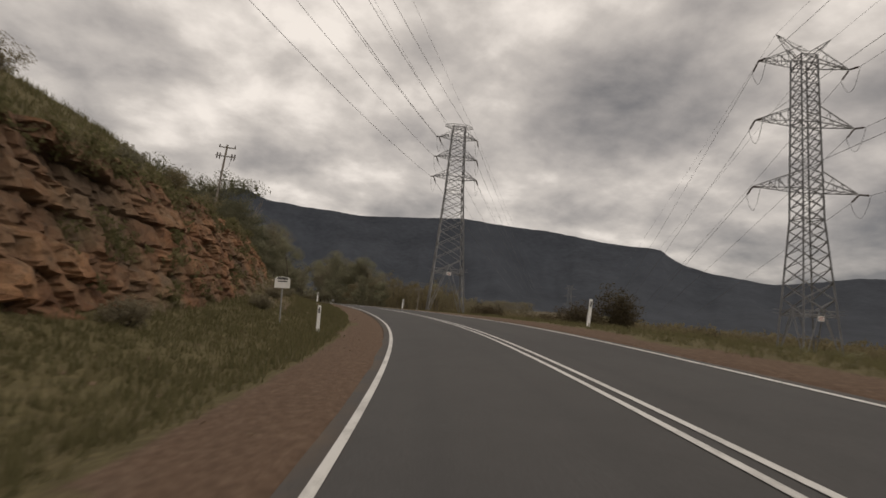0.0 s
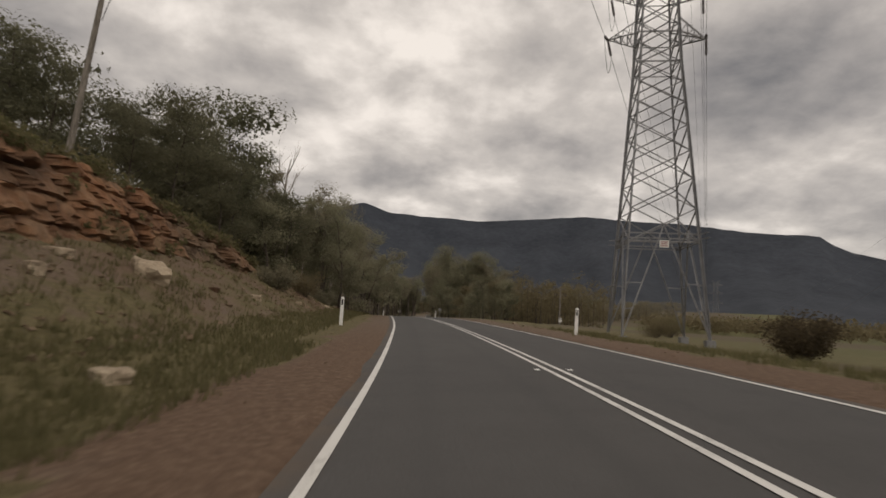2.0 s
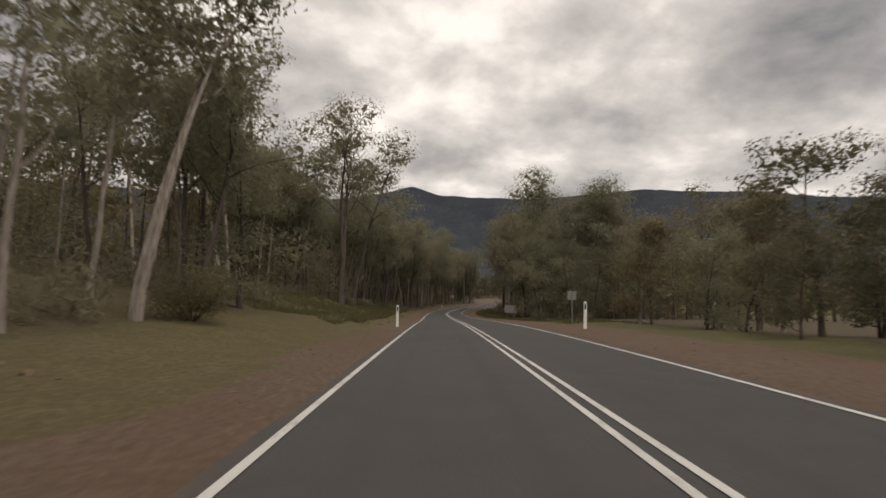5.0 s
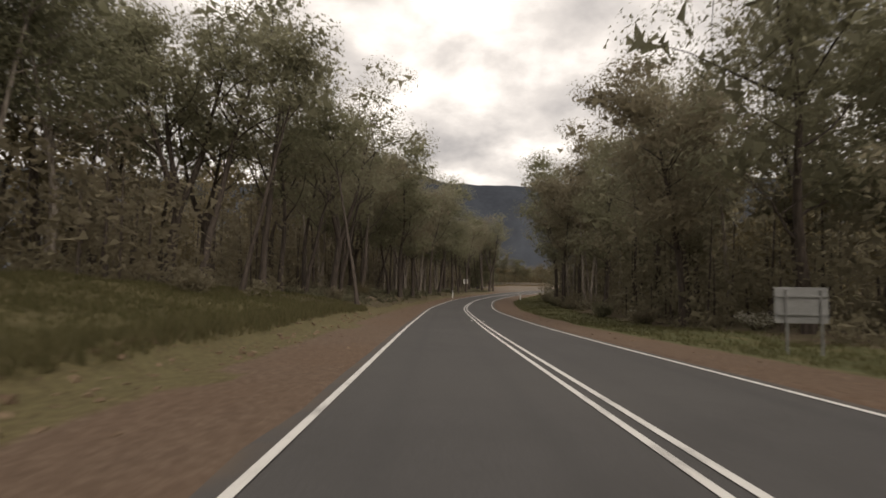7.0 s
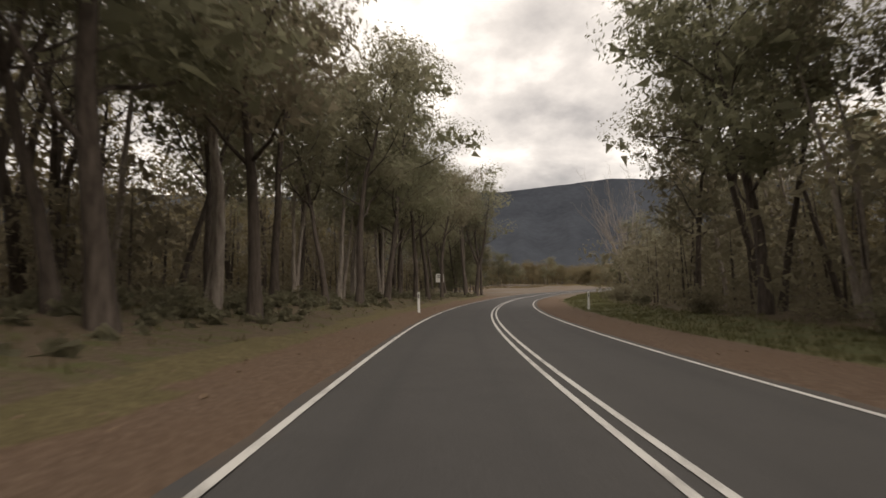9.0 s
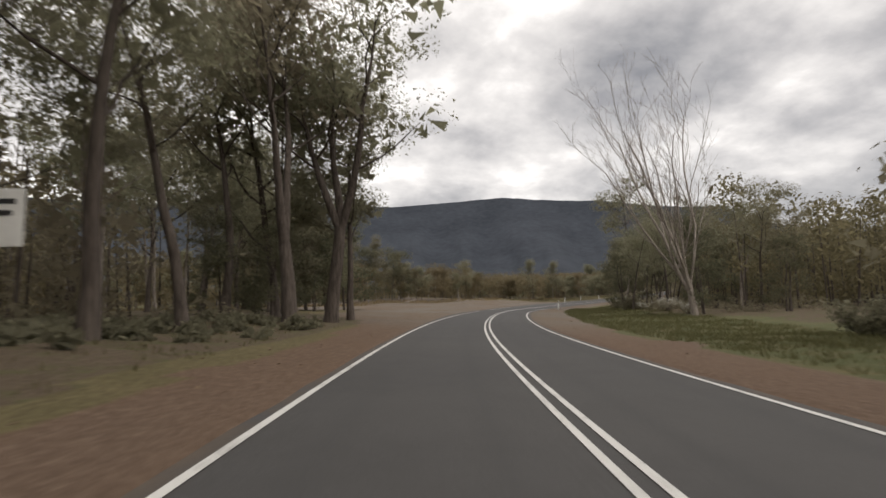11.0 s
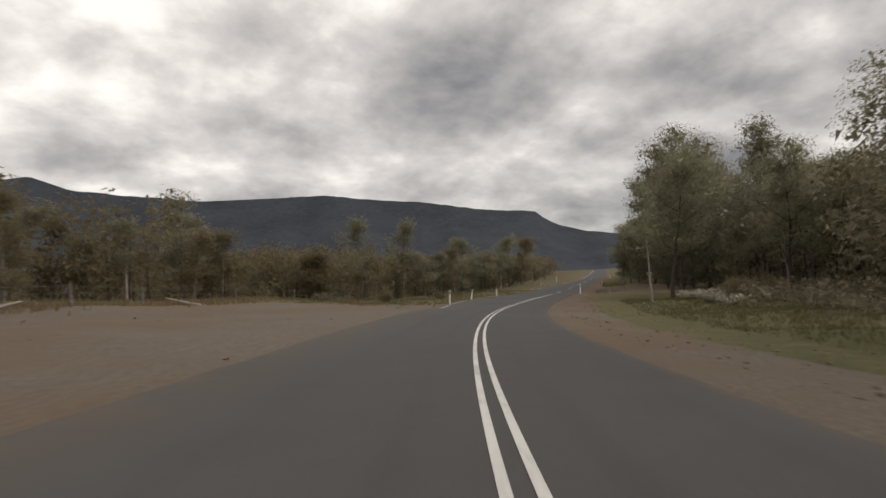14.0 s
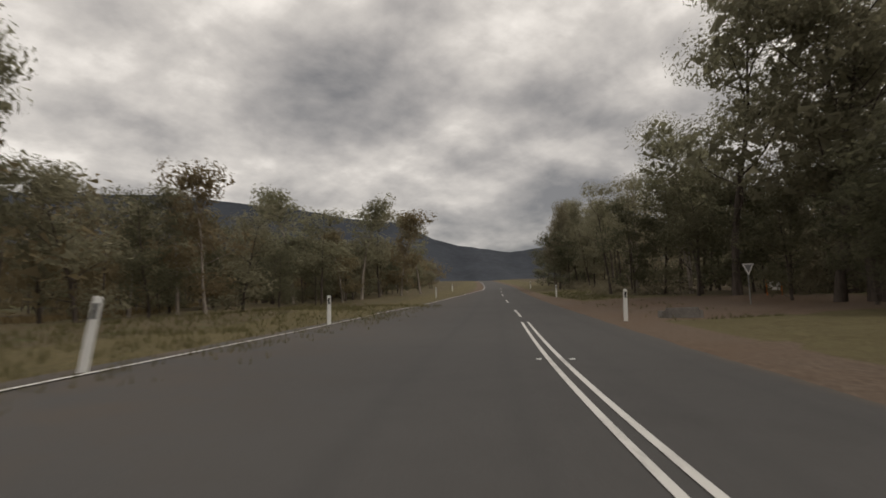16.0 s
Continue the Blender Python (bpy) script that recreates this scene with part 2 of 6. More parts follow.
M_LEAF_BROWN = leaf_material("brown_scrub_leaves", (0.055, 0.046, 0.030), (0.125, 0.102, 0.062), (0.11, 0.075, 0.048))
M_FLOWER = leaf_material("white_blossom", (0.45, 0.44, 0.38), (0.80, 0.78, 0.70), (0.60, 0.58, 0.50))
M_BARK = bark_material("grey_brown_bark", (0.046, 0.036, 0.030), (0.120, 0.098, 0.083))
M_PALE = bark_material("pale_gum_bark", (0.17, 0.14, 0.118), (0.38, 0.335, 0.295))
M_GRASS = leaf_material("grass_blades", (0.105, 0.108, 0.048), (0.225, 0.195, 0.105), (0.165, 0.150, 0.080))
M_LUSH = leaf_material("green_grass_blades", (0.084, 0.094, 0.040), (0.172, 0.162, 0.080), (0.15, 0.136, 0.068))
M_STRAW = leaf_material("dry_straw_blades", (0.20, 0.155, 0.085), (0.36, 0.285, 0.165), (0.27, 0.21, 0.125))
M_STEEL = speckled("galvanised_steel", (0.16, 0.16, 0.165), (0.34, 0.34, 0.345), 0.8, 12, 0.55, 0.1, 0.5)
M_WIRE = speckled("weathered_conductor", (0.10, 0.10, 0.105), (0.17, 0.17, 0.175), 1, 8, 0.6, 0.1, 0.4)
M_GLASSY = speckled("brown_porcelain", (0.05, 0.035, 0.03), (0.09, 0.07, 0.06), 2, 12, 0.35, 0.1)
M_WOOD = bark_material("weathered_pole_timber", (0.11, 0.095, 0.080), (0.26, 0.235, 0.205))
M_WHITE = speckled("white_plastic", (0.74, 0.74, 0.72), (0.86, 0.86, 0.84), 2, 18, 0.5, 0.05)
M_SIGN = speckled("white_sign_sheet", (0.62, 0.61, 0.58), (0.78, 0.77, 0.74), 2.5, 25, 0.45, 0.05)
M_ALU = speckled("bare_aluminium_sheet", (0.22, 0.222, 0.22), (0.33, 0.33, 0.325), 1.5, 20, 0.5, 0.05, 0.3)
M_BLACK = speckled("black_ink", (0.02, 0.02, 0.02), (0.05, 0.05, 0.05), 3, 20, 0.6, 0.05)
M_RED = speckled("red_reflector", (0.20, 0.02, 0.02), (0.34, 0.04, 0.03), 4, 30, 0.35, 0.05)
M_CONCRETE = speckled("stained_concrete", (0.14, 0.13, 0.12), (0.30, 0.28, 0.26), 1.5, 14, 0.9, 0.3)
M_ORANGE = speckled("orange_plastic", (0.45, 0.13, 0.03), (0.60, 0.20, 0.05), 2, 15, 0.5, 0.05)
# Forest tone shifted to blue-grey: the haze of distance is in the base colour.
M_HILL = speckled("haze_tinted_forested_range", (0.022, 0.027, 0.036), (0.046, 0.053, 0.066), 0.004, 0.030, 1.0, 0.3)

# ---- road line and lie of the land ----
# Points under the driving line, each with its height and its cross-fall in degrees (left side high is negative).
ROAD = [
    (-18.27, -42.02, -0.64, 4.5),
    (-7.54, -21.67, -0.34, 4.5),
    (0.63, -0.15, 0.01, 4.7),
    (6.14, 21.89, 0.48, 5.0),
    (8.69, 44.36, 0.91, 2.8),
    (9.36, 67.15, 1.19, 0.7),
    (9.07, 90.87, 1.29, 0.5),
    (8.54, 115.92, 1.05, 0.8),
    (7.91, 142.46, 0.41, 1.6),
    (7.17, 170.31, -0.55, 0.8),
    (6.35, 199.04, -1.39, -1.5),
    (6.17, 228.31, -2.08, -1.3),
    (8.50, 257.86, -2.31, -0.9),
    (14.01, 287.31, -2.37, -1.3),
    (22.17, 316.27, -2.35, -2.5),
    (33.16, 344.04, -2.27, -1.5),
    (47.28, 370.00, -2.21, -2.6),
    (64.49, 393.48, -1.98, -3.6),
    (84.42, 413.60, -1.65, -1.8),
    (107.72, 432.56, -0.86, -1.0),
    (138.80, 457.73, 0.74, 0.0),
    (200.97, 508.08, 4.74, 0.0),
    (314.18, 606.49, 12.74, 0.0),
]


def curve_through(rows, step):
    """A smooth curve through the rows, sampled evenly by length."""
    p = np.array(rows, float)
    p = np.vstack([2 * p[0] - p[1], p, 2 * p[-1] - p[-2]])
    out = []
    for i in range(1, len(p) - 2):
        for u in np.linspace(0, 1, 60, endpoint=False):
            a, b, c, d = p[i - 1 : i + 3]
            out.append(0.5 * (2 * b + (c - a) * u + (2 * a - 5 * b + 4 * c - d) * u**2 + (3 * b - a - 3 * c + d) * u**3))
    out = np.array(out + [p[-2]])
    length = np.concatenate([[0], np.cumsum(np.linalg.norm(np.diff(out[:, :2], axis=0), axis=1))])
    grid = np.arange(0, length[-1], step)
    return grid, np.stack([np.interp(grid, length, out[:, k]) for k in range(out.shape[1])], 1)


STEP = 0.5
GRID, LINE = curve_through(ROAD, STEP)
START = float(GRID[np.argmin((LINE[:, 0] - 0.63) ** 2 + (LINE[:, 1] + 0.15) ** 2)])
GRID = GRID - START
TAN = np.gradient(LINE[:, :2], axis=0)
TAN /= np.linalg.norm(TAN, axis=1)[:, None]
S0, S1 = float(GRID[0]), float(GRID[-1])


def table(s, keys):
    xs, ys = zip(*keys)
    return float(np.interp(s, xs, ys))


EDGE = [(404, 1.37), (414, 2.3), (422, 3.0), (430, 4.4), (443, 5.8), (468, 6.0), (500, 4.5), (540, 1.5), (700, 1.45)]
road_left = lambda s: -table(s, [(316, 1.62), (326, 1.8), (340, 2.3), (390, 2.6), (410, 3.2), (422, 3.6), (430, 5.0), (443, 6.5), (468, 6.6), (500, 4.8), (540, 1.8)])  # noqa: E731

# Heights over the road at set distances to its left, along the way.
LEFT = {
    -4.9: [(-60, -0.2), (36, -0.15), (56, 0.1), (80, 0.2), (148, 0.2), (154, 0.52), (196, 0.5), (204, 0.22), (212, 0.2), (300, 0.12), (314, 0.0), (408, 0.05), (420, 0.0), (600, 0.05)],
    -4.2: [(-60, -0.15), (36, -0.1), (60, 0.05), (80, 0.1), (408, 0.05), (420, 0.0), (500, 0.0), (600, 0.05)],
    -6.5: [(-60, 0.15), (36, 0.25), (50, 0.5), (75, 0.6), (105, 0.35), (150, 0.75), (170, 0.85), (200, 0.45), (240, 0.4), (295, 0.3), (312, 0.0), (408, 0.05), (420, 0.0), (500, 0.0), (600, 0.1)],
    -9.5: [(-60, 0.9), (20, 1.0), (36, 1.5), (50, 2.1), (64, 2.2), (72, 2.3), (90, 2.1), (97, 1.5), (112, 0.6), (150, 1.2), (170, 1.5), (200, 0.8), (240, 0.8), (290, 0.6), (312, 0.05), (600, 0.2)],
    -12.0: [(-60, 2.6), (0, 2.8), (36, 3.0), (50, 3.6), (62, 3.5), (74, 3.6), (82, 3.6), (90, 3.4), (100, 2.3), (112, 1.2), (150, 1.9), (170, 2.2), (200, 1.1), (240, 1.0), (290, 0.8), (312, 0.1), (600, 0.3)],
    -13.4: [(-60, 6.2), (45, 6.4), (62, 5.7), (80, 4.2), (90, 3.7), (100, 2.4), (112, 1.3), (150, 2.0), (170, 2.3), (200, 1.2), (240, 1.1), (290, 0.9), (312, 0.1), (600, 0.3)],
    -18.0: [(-60, 9.6), (0, 10.0), (30, 10.0), (45, 9.3), (65, 8.2), (85, 5.5), (105, 2.6), (150, 2.5), (170, 2.8), (200, 1.5), (240, 1.3), (290, 1.0), (314, 0.1), (600, 0.4)],
    -30.0: [(-60, 12.5), (0, 13), (45, 12.5), (70, 11), (90, 8), (110, 4), (150, 3), (175, 3), (205, 1.9), (240, 1.6), (290, 1.2), (316, 0.1), (600, 0.5)],
    -70.0: [(-60, 16), (0, 17), (70, 14), (110, 6), (150, 4), (200, 2), (240, 0.8), (300, 0.2), (600, 0.6)],
}
RIGHT = {
    8.5: [(-60, -0.1), (600, 0.0)],
    12.0: [(-60, -0.6), (60, -0.5), (100, -0.15), (180, 0.0), (600, 0.1)],
    20.0: [(-60, -2.2), (40, -1.8), (70, -1.2), (110, -0.5), (180, 0.0), (600, 0.2)],
    40.0: [(-60, -4.0), (40, -3.2), (110, -1.2), (180, 0.1), (600, 0.3)],
    120.0: [(-60, -6.0), (110, -2.6), (200, -0.5), (600, 0.2)],
}
SIDE = sorted([(d, k) for d, k in {**LEFT, **RIGHT}.items()] + [(-3.2, [(0, 0.0)]), (6.8, [(0, 0.0)])], key=lambda q: q[0])


def rise(s, d):
    ds = [q[0] for q in SIDE]
    return float(np.interp(d, ds, [table(s, q[1]) for q in SIDE]))


def level(s, d):
    """The road plane's height at s metres along and d to the right; its cross-fall runs out to the sides."""
    i = (s - S0) / STEP
    i0 = int(max(0, min(len(GRID) - 2, math.floor(i))))
    z = LINE[i0, 2] + (LINE[i0 + 1, 2] - LINE[i0, 2]) * (i - i0)
    bank = LINE[i0, 3]
    reach = table(s, [(310, 9.0), (340, 30.0), (410, 30.0), (436, 12.0)])
    return z + math.tan(radians(bank)) * max(-reach, min(10.0, d))


def plan(s, d):
    i = (s - S0) / STEP
    i0 = int(max(0, min(len(GRID) - 2, math.floor(i))))
    f = i - i0
    x, y = LINE[i0, :2] + (LINE[i0 + 1, :2] - LINE[i0, :2]) * f
    tx, ty = TAN[i0]
    return x + ty * d, y - tx * d


def roughness(s, d):
    off = max(0.0, -3.6 - d, d - 7.0)
    if off == 0:
        return 0.0
    x, y = plan(s, d)
    a = min(1.0, off / 4)
    return a * (0.16 * noise.noise((x * 0.35, y * 0.35, 1.0)) + 0.30 * noise.noise((x * 0.09, y * 0.09, 5.0)))


def ground_z(s, d):
    z = level(s, d) + rise(s, d) + roughness(s, d)
    return z - (0.07 if -1.75 < d < 5.25 or s > 316 and road_left(s) - 0.1 < d < 0 else 0.0)


def at(s, d, lift=0.0):
    x, y = plan(s, d)
    return Vector((x, y, ground_z(s, d) + lift))


def heading(s):
    i0 = int(max(0, min(len(GRID) - 1, round((s - S0) / STEP))))
    return math.degrees(math.atan2(-TAN[i0, 0], TAN[i0, 1]))


def along(x, y):
    """Metres along the road and to its right, for a place of the plan."""
    k = int(np.argmin((LINE[:, 0] - x) ** 2 + (LINE[:, 1] - y) ** 2))
    tx, ty = TAN[k]
    ex, ey = x - LINE[k, 0], y - LINE[k, 1]
    return float(GRID[k] + ex * tx + ey * ty), float(ex * ty - ey * tx)


def soil(x, y):
    s, d = along(x, y)
    return ground_z(s, max(-118.0, min(118.0, d)))


# ---- mesh helpers ----
def mesh_object(name, verts, faces, mat, parent=None, smooth=False):
    me = bpy.data.meshes.new(name)
    me.from_pydata([tuple(v) for v in verts], [], faces)
    me.materials.append(mat)
    if smooth:
        me.polygons.foreach_set("use_smooth", [True] * len(me.polygons))
    me.update()
    ob = new(name, me)
    if parent is not None:
        ob.parent = parent
    return ob


def part(name, bm, mat, parent=None, label=""):
    me = bpy.data.meshes.new(name)
    bm.to_mesh(me)
    bm.free()
    me.materials.append(mat)
    ob = new(name, me)
    if parent is not None:
        ob.parent = parent
    if label:
        ob["label"] = label
    return ob


def root(name, m, label, category, group="", kind=""):
    ob = new(name)
    ob.empty_display_size = 0.3
    ob.matrix_basis = m
    return tagged(ob, label, category, group, kind)


def box(bm, x, y, z, sx, sy, sz, bevel=0.0, turn=None):
    """Adds a box about (x, y, z), with its edges rounded off."""
    m = Matrix.Translation((x, y, z)) @ (turn or Matrix.Identity(4)) @ Matrix.Diagonal((sx, sy, sz, 1))
    made = bmesh.ops.create_cube(bm, size=1.0, matrix=m)
    if bevel:
        edges = list({e for v in made["verts"] for e in v.link_edges})
        bmesh.ops.bevel(bm, geom=edges, offset=bevel, segments=2, affect="EDGES", clamp_overlap=True)
    return bm


def rod(bm, a, b, r0, r1=None, sides=6):
    a, b = Vector(a), Vector(b)
    way = b - a
    m = Matrix.Translation((a + b) / 2) @ way.to_track_quat("Z", "Y").to_matrix().to_4x4()
    bmesh.ops.create_cone(bm, cap_ends=True, segments=sides, radius1=r0, radius2=r0 if r1 is None else r1, depth=way.length, matrix=m)
    return bm


def angle_bar(bm, a, b, w, t=0.012):
    """An L-section steel member between two points."""
    a, b = Vector(a), Vector(b)
    way = b - a
    m = Matrix.Translation((a + b) / 2) @ way.to_track_quat("Z", "Y").to_matrix().to_4x4()
    for off, size in (((w / 2, 0, 0), (w, t, way.length)), ((0, w / 2, 0), (t, w, way.length))):
        bmesh.ops.create_cube(bm, size=1.0, matrix=m @ Matrix.Translation(off) @ Matrix.Diagonal((*size, 1)))


def sweep(name, s_list, d_list, lift, mat, kind_label, category):
    """A strip that follows the road, d_list from left to right."""
    verts, faces, w = [], [], len(d_list)
    for s in s_list:
        for d in d_list:
            x, y = plan(s, d)
            verts.append((x, y, level(s, d) + lift))
    for i in range(len(s_list) - 1):
        for j in range(w - 1):
            k = i * w + j
            faces.append((k, k + 1, k + w + 1, k + w))
    ob = mesh_object(name, verts, faces, mat, smooth=True)
    return tagged(ob, kind_label, category, kind="structure")


# ---- the ground sheet ----
def cover(s, d):
    """Weights of gravel, forest litter and lush turf."""
    wob = 0.5 * noise.noise((s * 0.21, d * 0.1, 3.0))
    left = -table(s, [(0, 3.0), (60, 3.1), (110, 3.2), (150, 3.2), (200, 3.5), (304, 3.8), (314, 4.2), (322, 6.0), (332, 12), (346, 13), (352, 28), (360, 46), (400, 40), (416, 12), (436, 5.0), (480, 3.4)])
    right = table(s, [(0, 6.2), (60, 7.0), (80, 8.6), (130, 9.2), (165, 7.4), (230, 7.6), (316, 8.2), (366, 8.8), (400, 8.6), (430, 9.0), (444, 7.5), (458, 7.0), (464, 24), (476, 24), (482, 8), (500, 6.5)])
    gravel = 1.0 if left + wob < d < right + wob else 0.0
    if 70 < s < 120 and -10.5 < d < -5.6 + wob:
        gravel = 0.5 if s < 82 else 0.66
    lit = 0.0
    if d < table(s, [(189, -8.0), (191, -6.2), (204, -6.2), (214, -4.7)]) + wob and (105 < s < 332):
        lit = table(s, [(105, 0.6), (142, 0.5), (152, 0.1), (190, 0.15), (205, 0.7), (216, 1.0), (332, 0.9)])
    if d < -8 and 60 < s <= 105:
        lit = 0.5
    if 30 < s < 80 and -13 < d < -5.6 + wob:
        lit, gravel = 0.0, 0.52 + 0.3 * noise.noise((s * 0.3, d * 0.5, 4.0))
    if d > table(s, [(100, 16), (180, 13), (300, 13), (316, 24), (349, 15), (425, 16), (440, 25), (478, 25), (490, 14), (600, 14)]) and s > 110:
        lit = 0.95
    if s < 75 and d > 10.5:
        lit = 0.6
    if s > 332 and d < left - 5:
        lit = 0.55
    lush = table(s, [(-60, 0.25), (60, 0.3), (100, 0.15), (142, 0.25), (152, 0.42), (190, 0.42), (212, 0.2), (240, 0.0), (600, 0.0)]) if d < 0 else table(s, [(-60, 0.2), (70, 0.35), (110, 0.4), (160, 0.6), (230, 0.75), (300, 0.85), (366, 0.75), (412, 0.5), (445, 0.4)])
    if d > 25 and s < 150:
        lush = 0.5
    if abs(d) > 42:
        lit *= max(0.0, min(1.0, 1.6 - abs(d) / 70 + 1.2 * noise.noise((s * 0.02, d * 0.02, 8.0))))
        lush = 0.6
    if 0.0 < gravel < 1.0:
        lush = 0.35 if s < 80 else 0.0
    elif gravel:
        lush = table(s, [(60, 0.0), (75, 0.35), (310, 0.1), (330, 1.0), (410, 0.9), (440, 0.4)])
    return gravel, lit, lush


s_rows = [S0 + 1.2 * i for i in range(int((S1 - S0) / 1.2))]
d_cols = [-118, -90, -70, -55, -45, -38, -32, -27, -23, -20, -18, -16.5, -15, -13.8, -12.8, -12, -11.2, -10.4, -9.6, -8.8, -8, -7.2, -6.8, -6.4, -5.8, -5.3, -4.95, -4.6, -4.25, -3.9, -3.3, -2.9, -2.5, -2.1, -1.75, -1.5,
          5.0, 5.25, 5.7, 6.3, 6.9, 7.5, 8.2, 9, 9.8, 10.8, 12, 13.5, 15, 17, 19.5, 22, 25, 29, 34, 40, 50, 62, 78, 98, 118]
g_verts, g_faces, g_cover = [], [], []
for s in s_rows:
    for d in d_cols:
        x, y = plan(s, d)
        z = ground_z(s, d)
        if abs(d) > 117:
            z = -11.0
        g_verts.append((x, y, z))
        g_cover.append((*cover(s, d), 1.0))
w = len(d_cols)
for i in range(len(s_rows) - 1):
    for j in range(w - 1):
        k = i * w + j
        g_faces.append((k, k + 1, k + w + 1, k + w))
ground = mesh_object("ground", g_verts, g_faces, M_GROUND, smooth=True)
layer = ground.data.color_attributes.new("cover", "FLOAT_COLOR", "POINT")
layer.data.foreach_set("color", np.array(g_cover, np.float32).ravel())
tagged(ground, "grassy verges, gravel shoulders and leaf litter beside the road", "ground", kind="structure")

# The open valley floor out to the foot of the range.
v_verts, v_faces = [], []
rings, spokes = [0.0, 120, 260, 450, 700, 1000, 1400, 1900, 2600, 3600, 4600], 72
for r in rings:
    for k in range(spokes):
        a = 2 * math.pi * k / spokes
        x, y = 30 + r * math.sin(a), 220 + r * math.cos(a)
        v_verts.append((x, y, -6.5 + 2.5 * noise.noise((x * 0.004, y * 0.004, 2.0)) * min(1, r / 300)))
for i in range(len(rings) - 1):
    for k in range(spokes):
        a, b = i * spokes + k, i * spokes + (k + 1) % spokes
        v_faces.append((a, a + spokes, b + spokes, b))
plain = mesh_object("plain", v_verts, v_faces, M_GROUND, smooth=True)
layer = plain.data.color_attributes.new("cover", "FLOAT_COLOR", "POINT")
layer.data.foreach_set("color", np.array([(0, 0.1, 0.7, 1)] * len(v_verts), np.float32).ravel())
tagged(plain, "flat green valley floor below the range", "ground", kind="structure")

# ---- the road ----
r_s = [S0 + 1.5 * i for i in range(int((S1 - S0) / 1.5))]
a_verts, a_faces, a_wear = [], [], []
# Across the road: edges, wheel paths and crown.
ACROSS = (-0.8, -0.55, -0.3, 0.2, 0.7, 0.95, 1.2, 1.87, 2.4, 2.65, 2.9, 3.4, 3.9, 4.15, 4.4)
for s in r_s:
    e = 0.10 * noise.noise((s * 0.6, 0.0, 7.0)) + 0.05 * noise.noise((s * 2.3, 4.0, 7.0))
    row = (road_left(s) + e, road_left(s) + e + 0.35, *ACROSS, 4.75 - e, 5.05 - e)
    for d in row:
        x, y = plan(s, d)
        a_verts.append((x, y, level(s, d) - (0.012 if d < -1.3 or d > 4.9 else 0.0)))
        path = 1.0 if min(abs(d - q) for q in (-0.55, 0.95, 2.65, 4.15)) < 0.02 else 0.0
        edge_dust = 0.9 if d in (row[0], row[-1]) else 0.0
        if s > 330 and d < -1.6:
            edge_dust = max(edge_dust, 0.55)
        a_wear.append((path * (0.35 + 0.3 * noise.noise((s * 0.05, d, 2.0))), edge_dust, 0.0, 1.0))
w = len(ACROSS) + 4
for i in range(len(r_s) - 1):
    for j in range(w - 1):
        k = i * w + j
        a_faces.append((k, k + 1, k + w + 1, k + w))
road = mesh_object("road", a_verts, a_faces, M_ASPHALT, smooth=True)
layer = road.data.color_attributes.new("wear", "FLOAT_COLOR", "POINT")
layer.data.foreach_set("color", np.array(a_wear, np.float32).ravel())
tagged(road, "dark grey sealed two-lane country road", "road", kind="structure")


def stripe(label, s_from, s_to, d, width=0.11):
    ss = [s_from + 1.0 * i for i in range(int((s_to - s_from) / 1.0) + 1)]
    sweep("line_marking", ss, [d - width / 2, d + width / 2], 0.009, M_PAINT, label, "road marking")


def flare(label, s_from, s_to, width):
    """The edge line where the road widens for the side road."""
    verts, faces = [], []
    n = int(s_to - s_from)
    for k in range(n + 1):
        s = s_from + k
        for d in (-table(s, EDGE) - width / 2, -table(s, EDGE) + width / 2):
            x, y = plan(s, d)
            verts.append((x, y, level(s, d) + 0.010))
    for k in range(n):
        faces.append((2 * k, 2 * k + 1, 2 * k + 3, 2 * k + 2))
    tagged(mesh_object("line_marking", verts, faces, M_PAINT), label, "road marking", kind="structure")


stripe("worn white edge line on the asphalt", S0, 354, -1.37, 0.10)
stripe("thin worn white edge line on the asphalt", 362, 380, -1.45, 0.07)
flare("worn white edge line on the asphalt", 418, S1 - 5, 0.10)
stripe("worn white edge line on the asphalt", S0, 378, 4.72, 0.10)
stripe("white double centre line", S0, 458, 1.75, 0.09)
stripe("white double centre line", S0, 458, 1.99, 0.09)
for k in range(5):
    stripe("white double centre line", 462 + 20 * k, 469 + 20 * k, 1.87, 0.12)



def road_stud(s, d):
    """A raised reflective stud stuck to the seal beside the centre line."""
    bm = bmesh.new()
    box(bm, 0, 0, 0.008, 0.10, 0.09, 0.020, 0.006)
    for v in bm.verts:
        if v.co.z > 0.012:
            v.co.y *= 0.55
    x, y = plan(s, d)
    ob = part("road_stud", bm, M_WHITE)
    ob.matrix_basis = pose(x, y, level(s, d) + 0.003, 0, 0, heading(s))
    tagged(ob, "small white reflective stud stuck beside the centre line", "road stud", "studs along the centre line")


for s in (55.5, 200.5, 446.5):
    for d in (1.56, 2.18):
        road_stud(s, d)

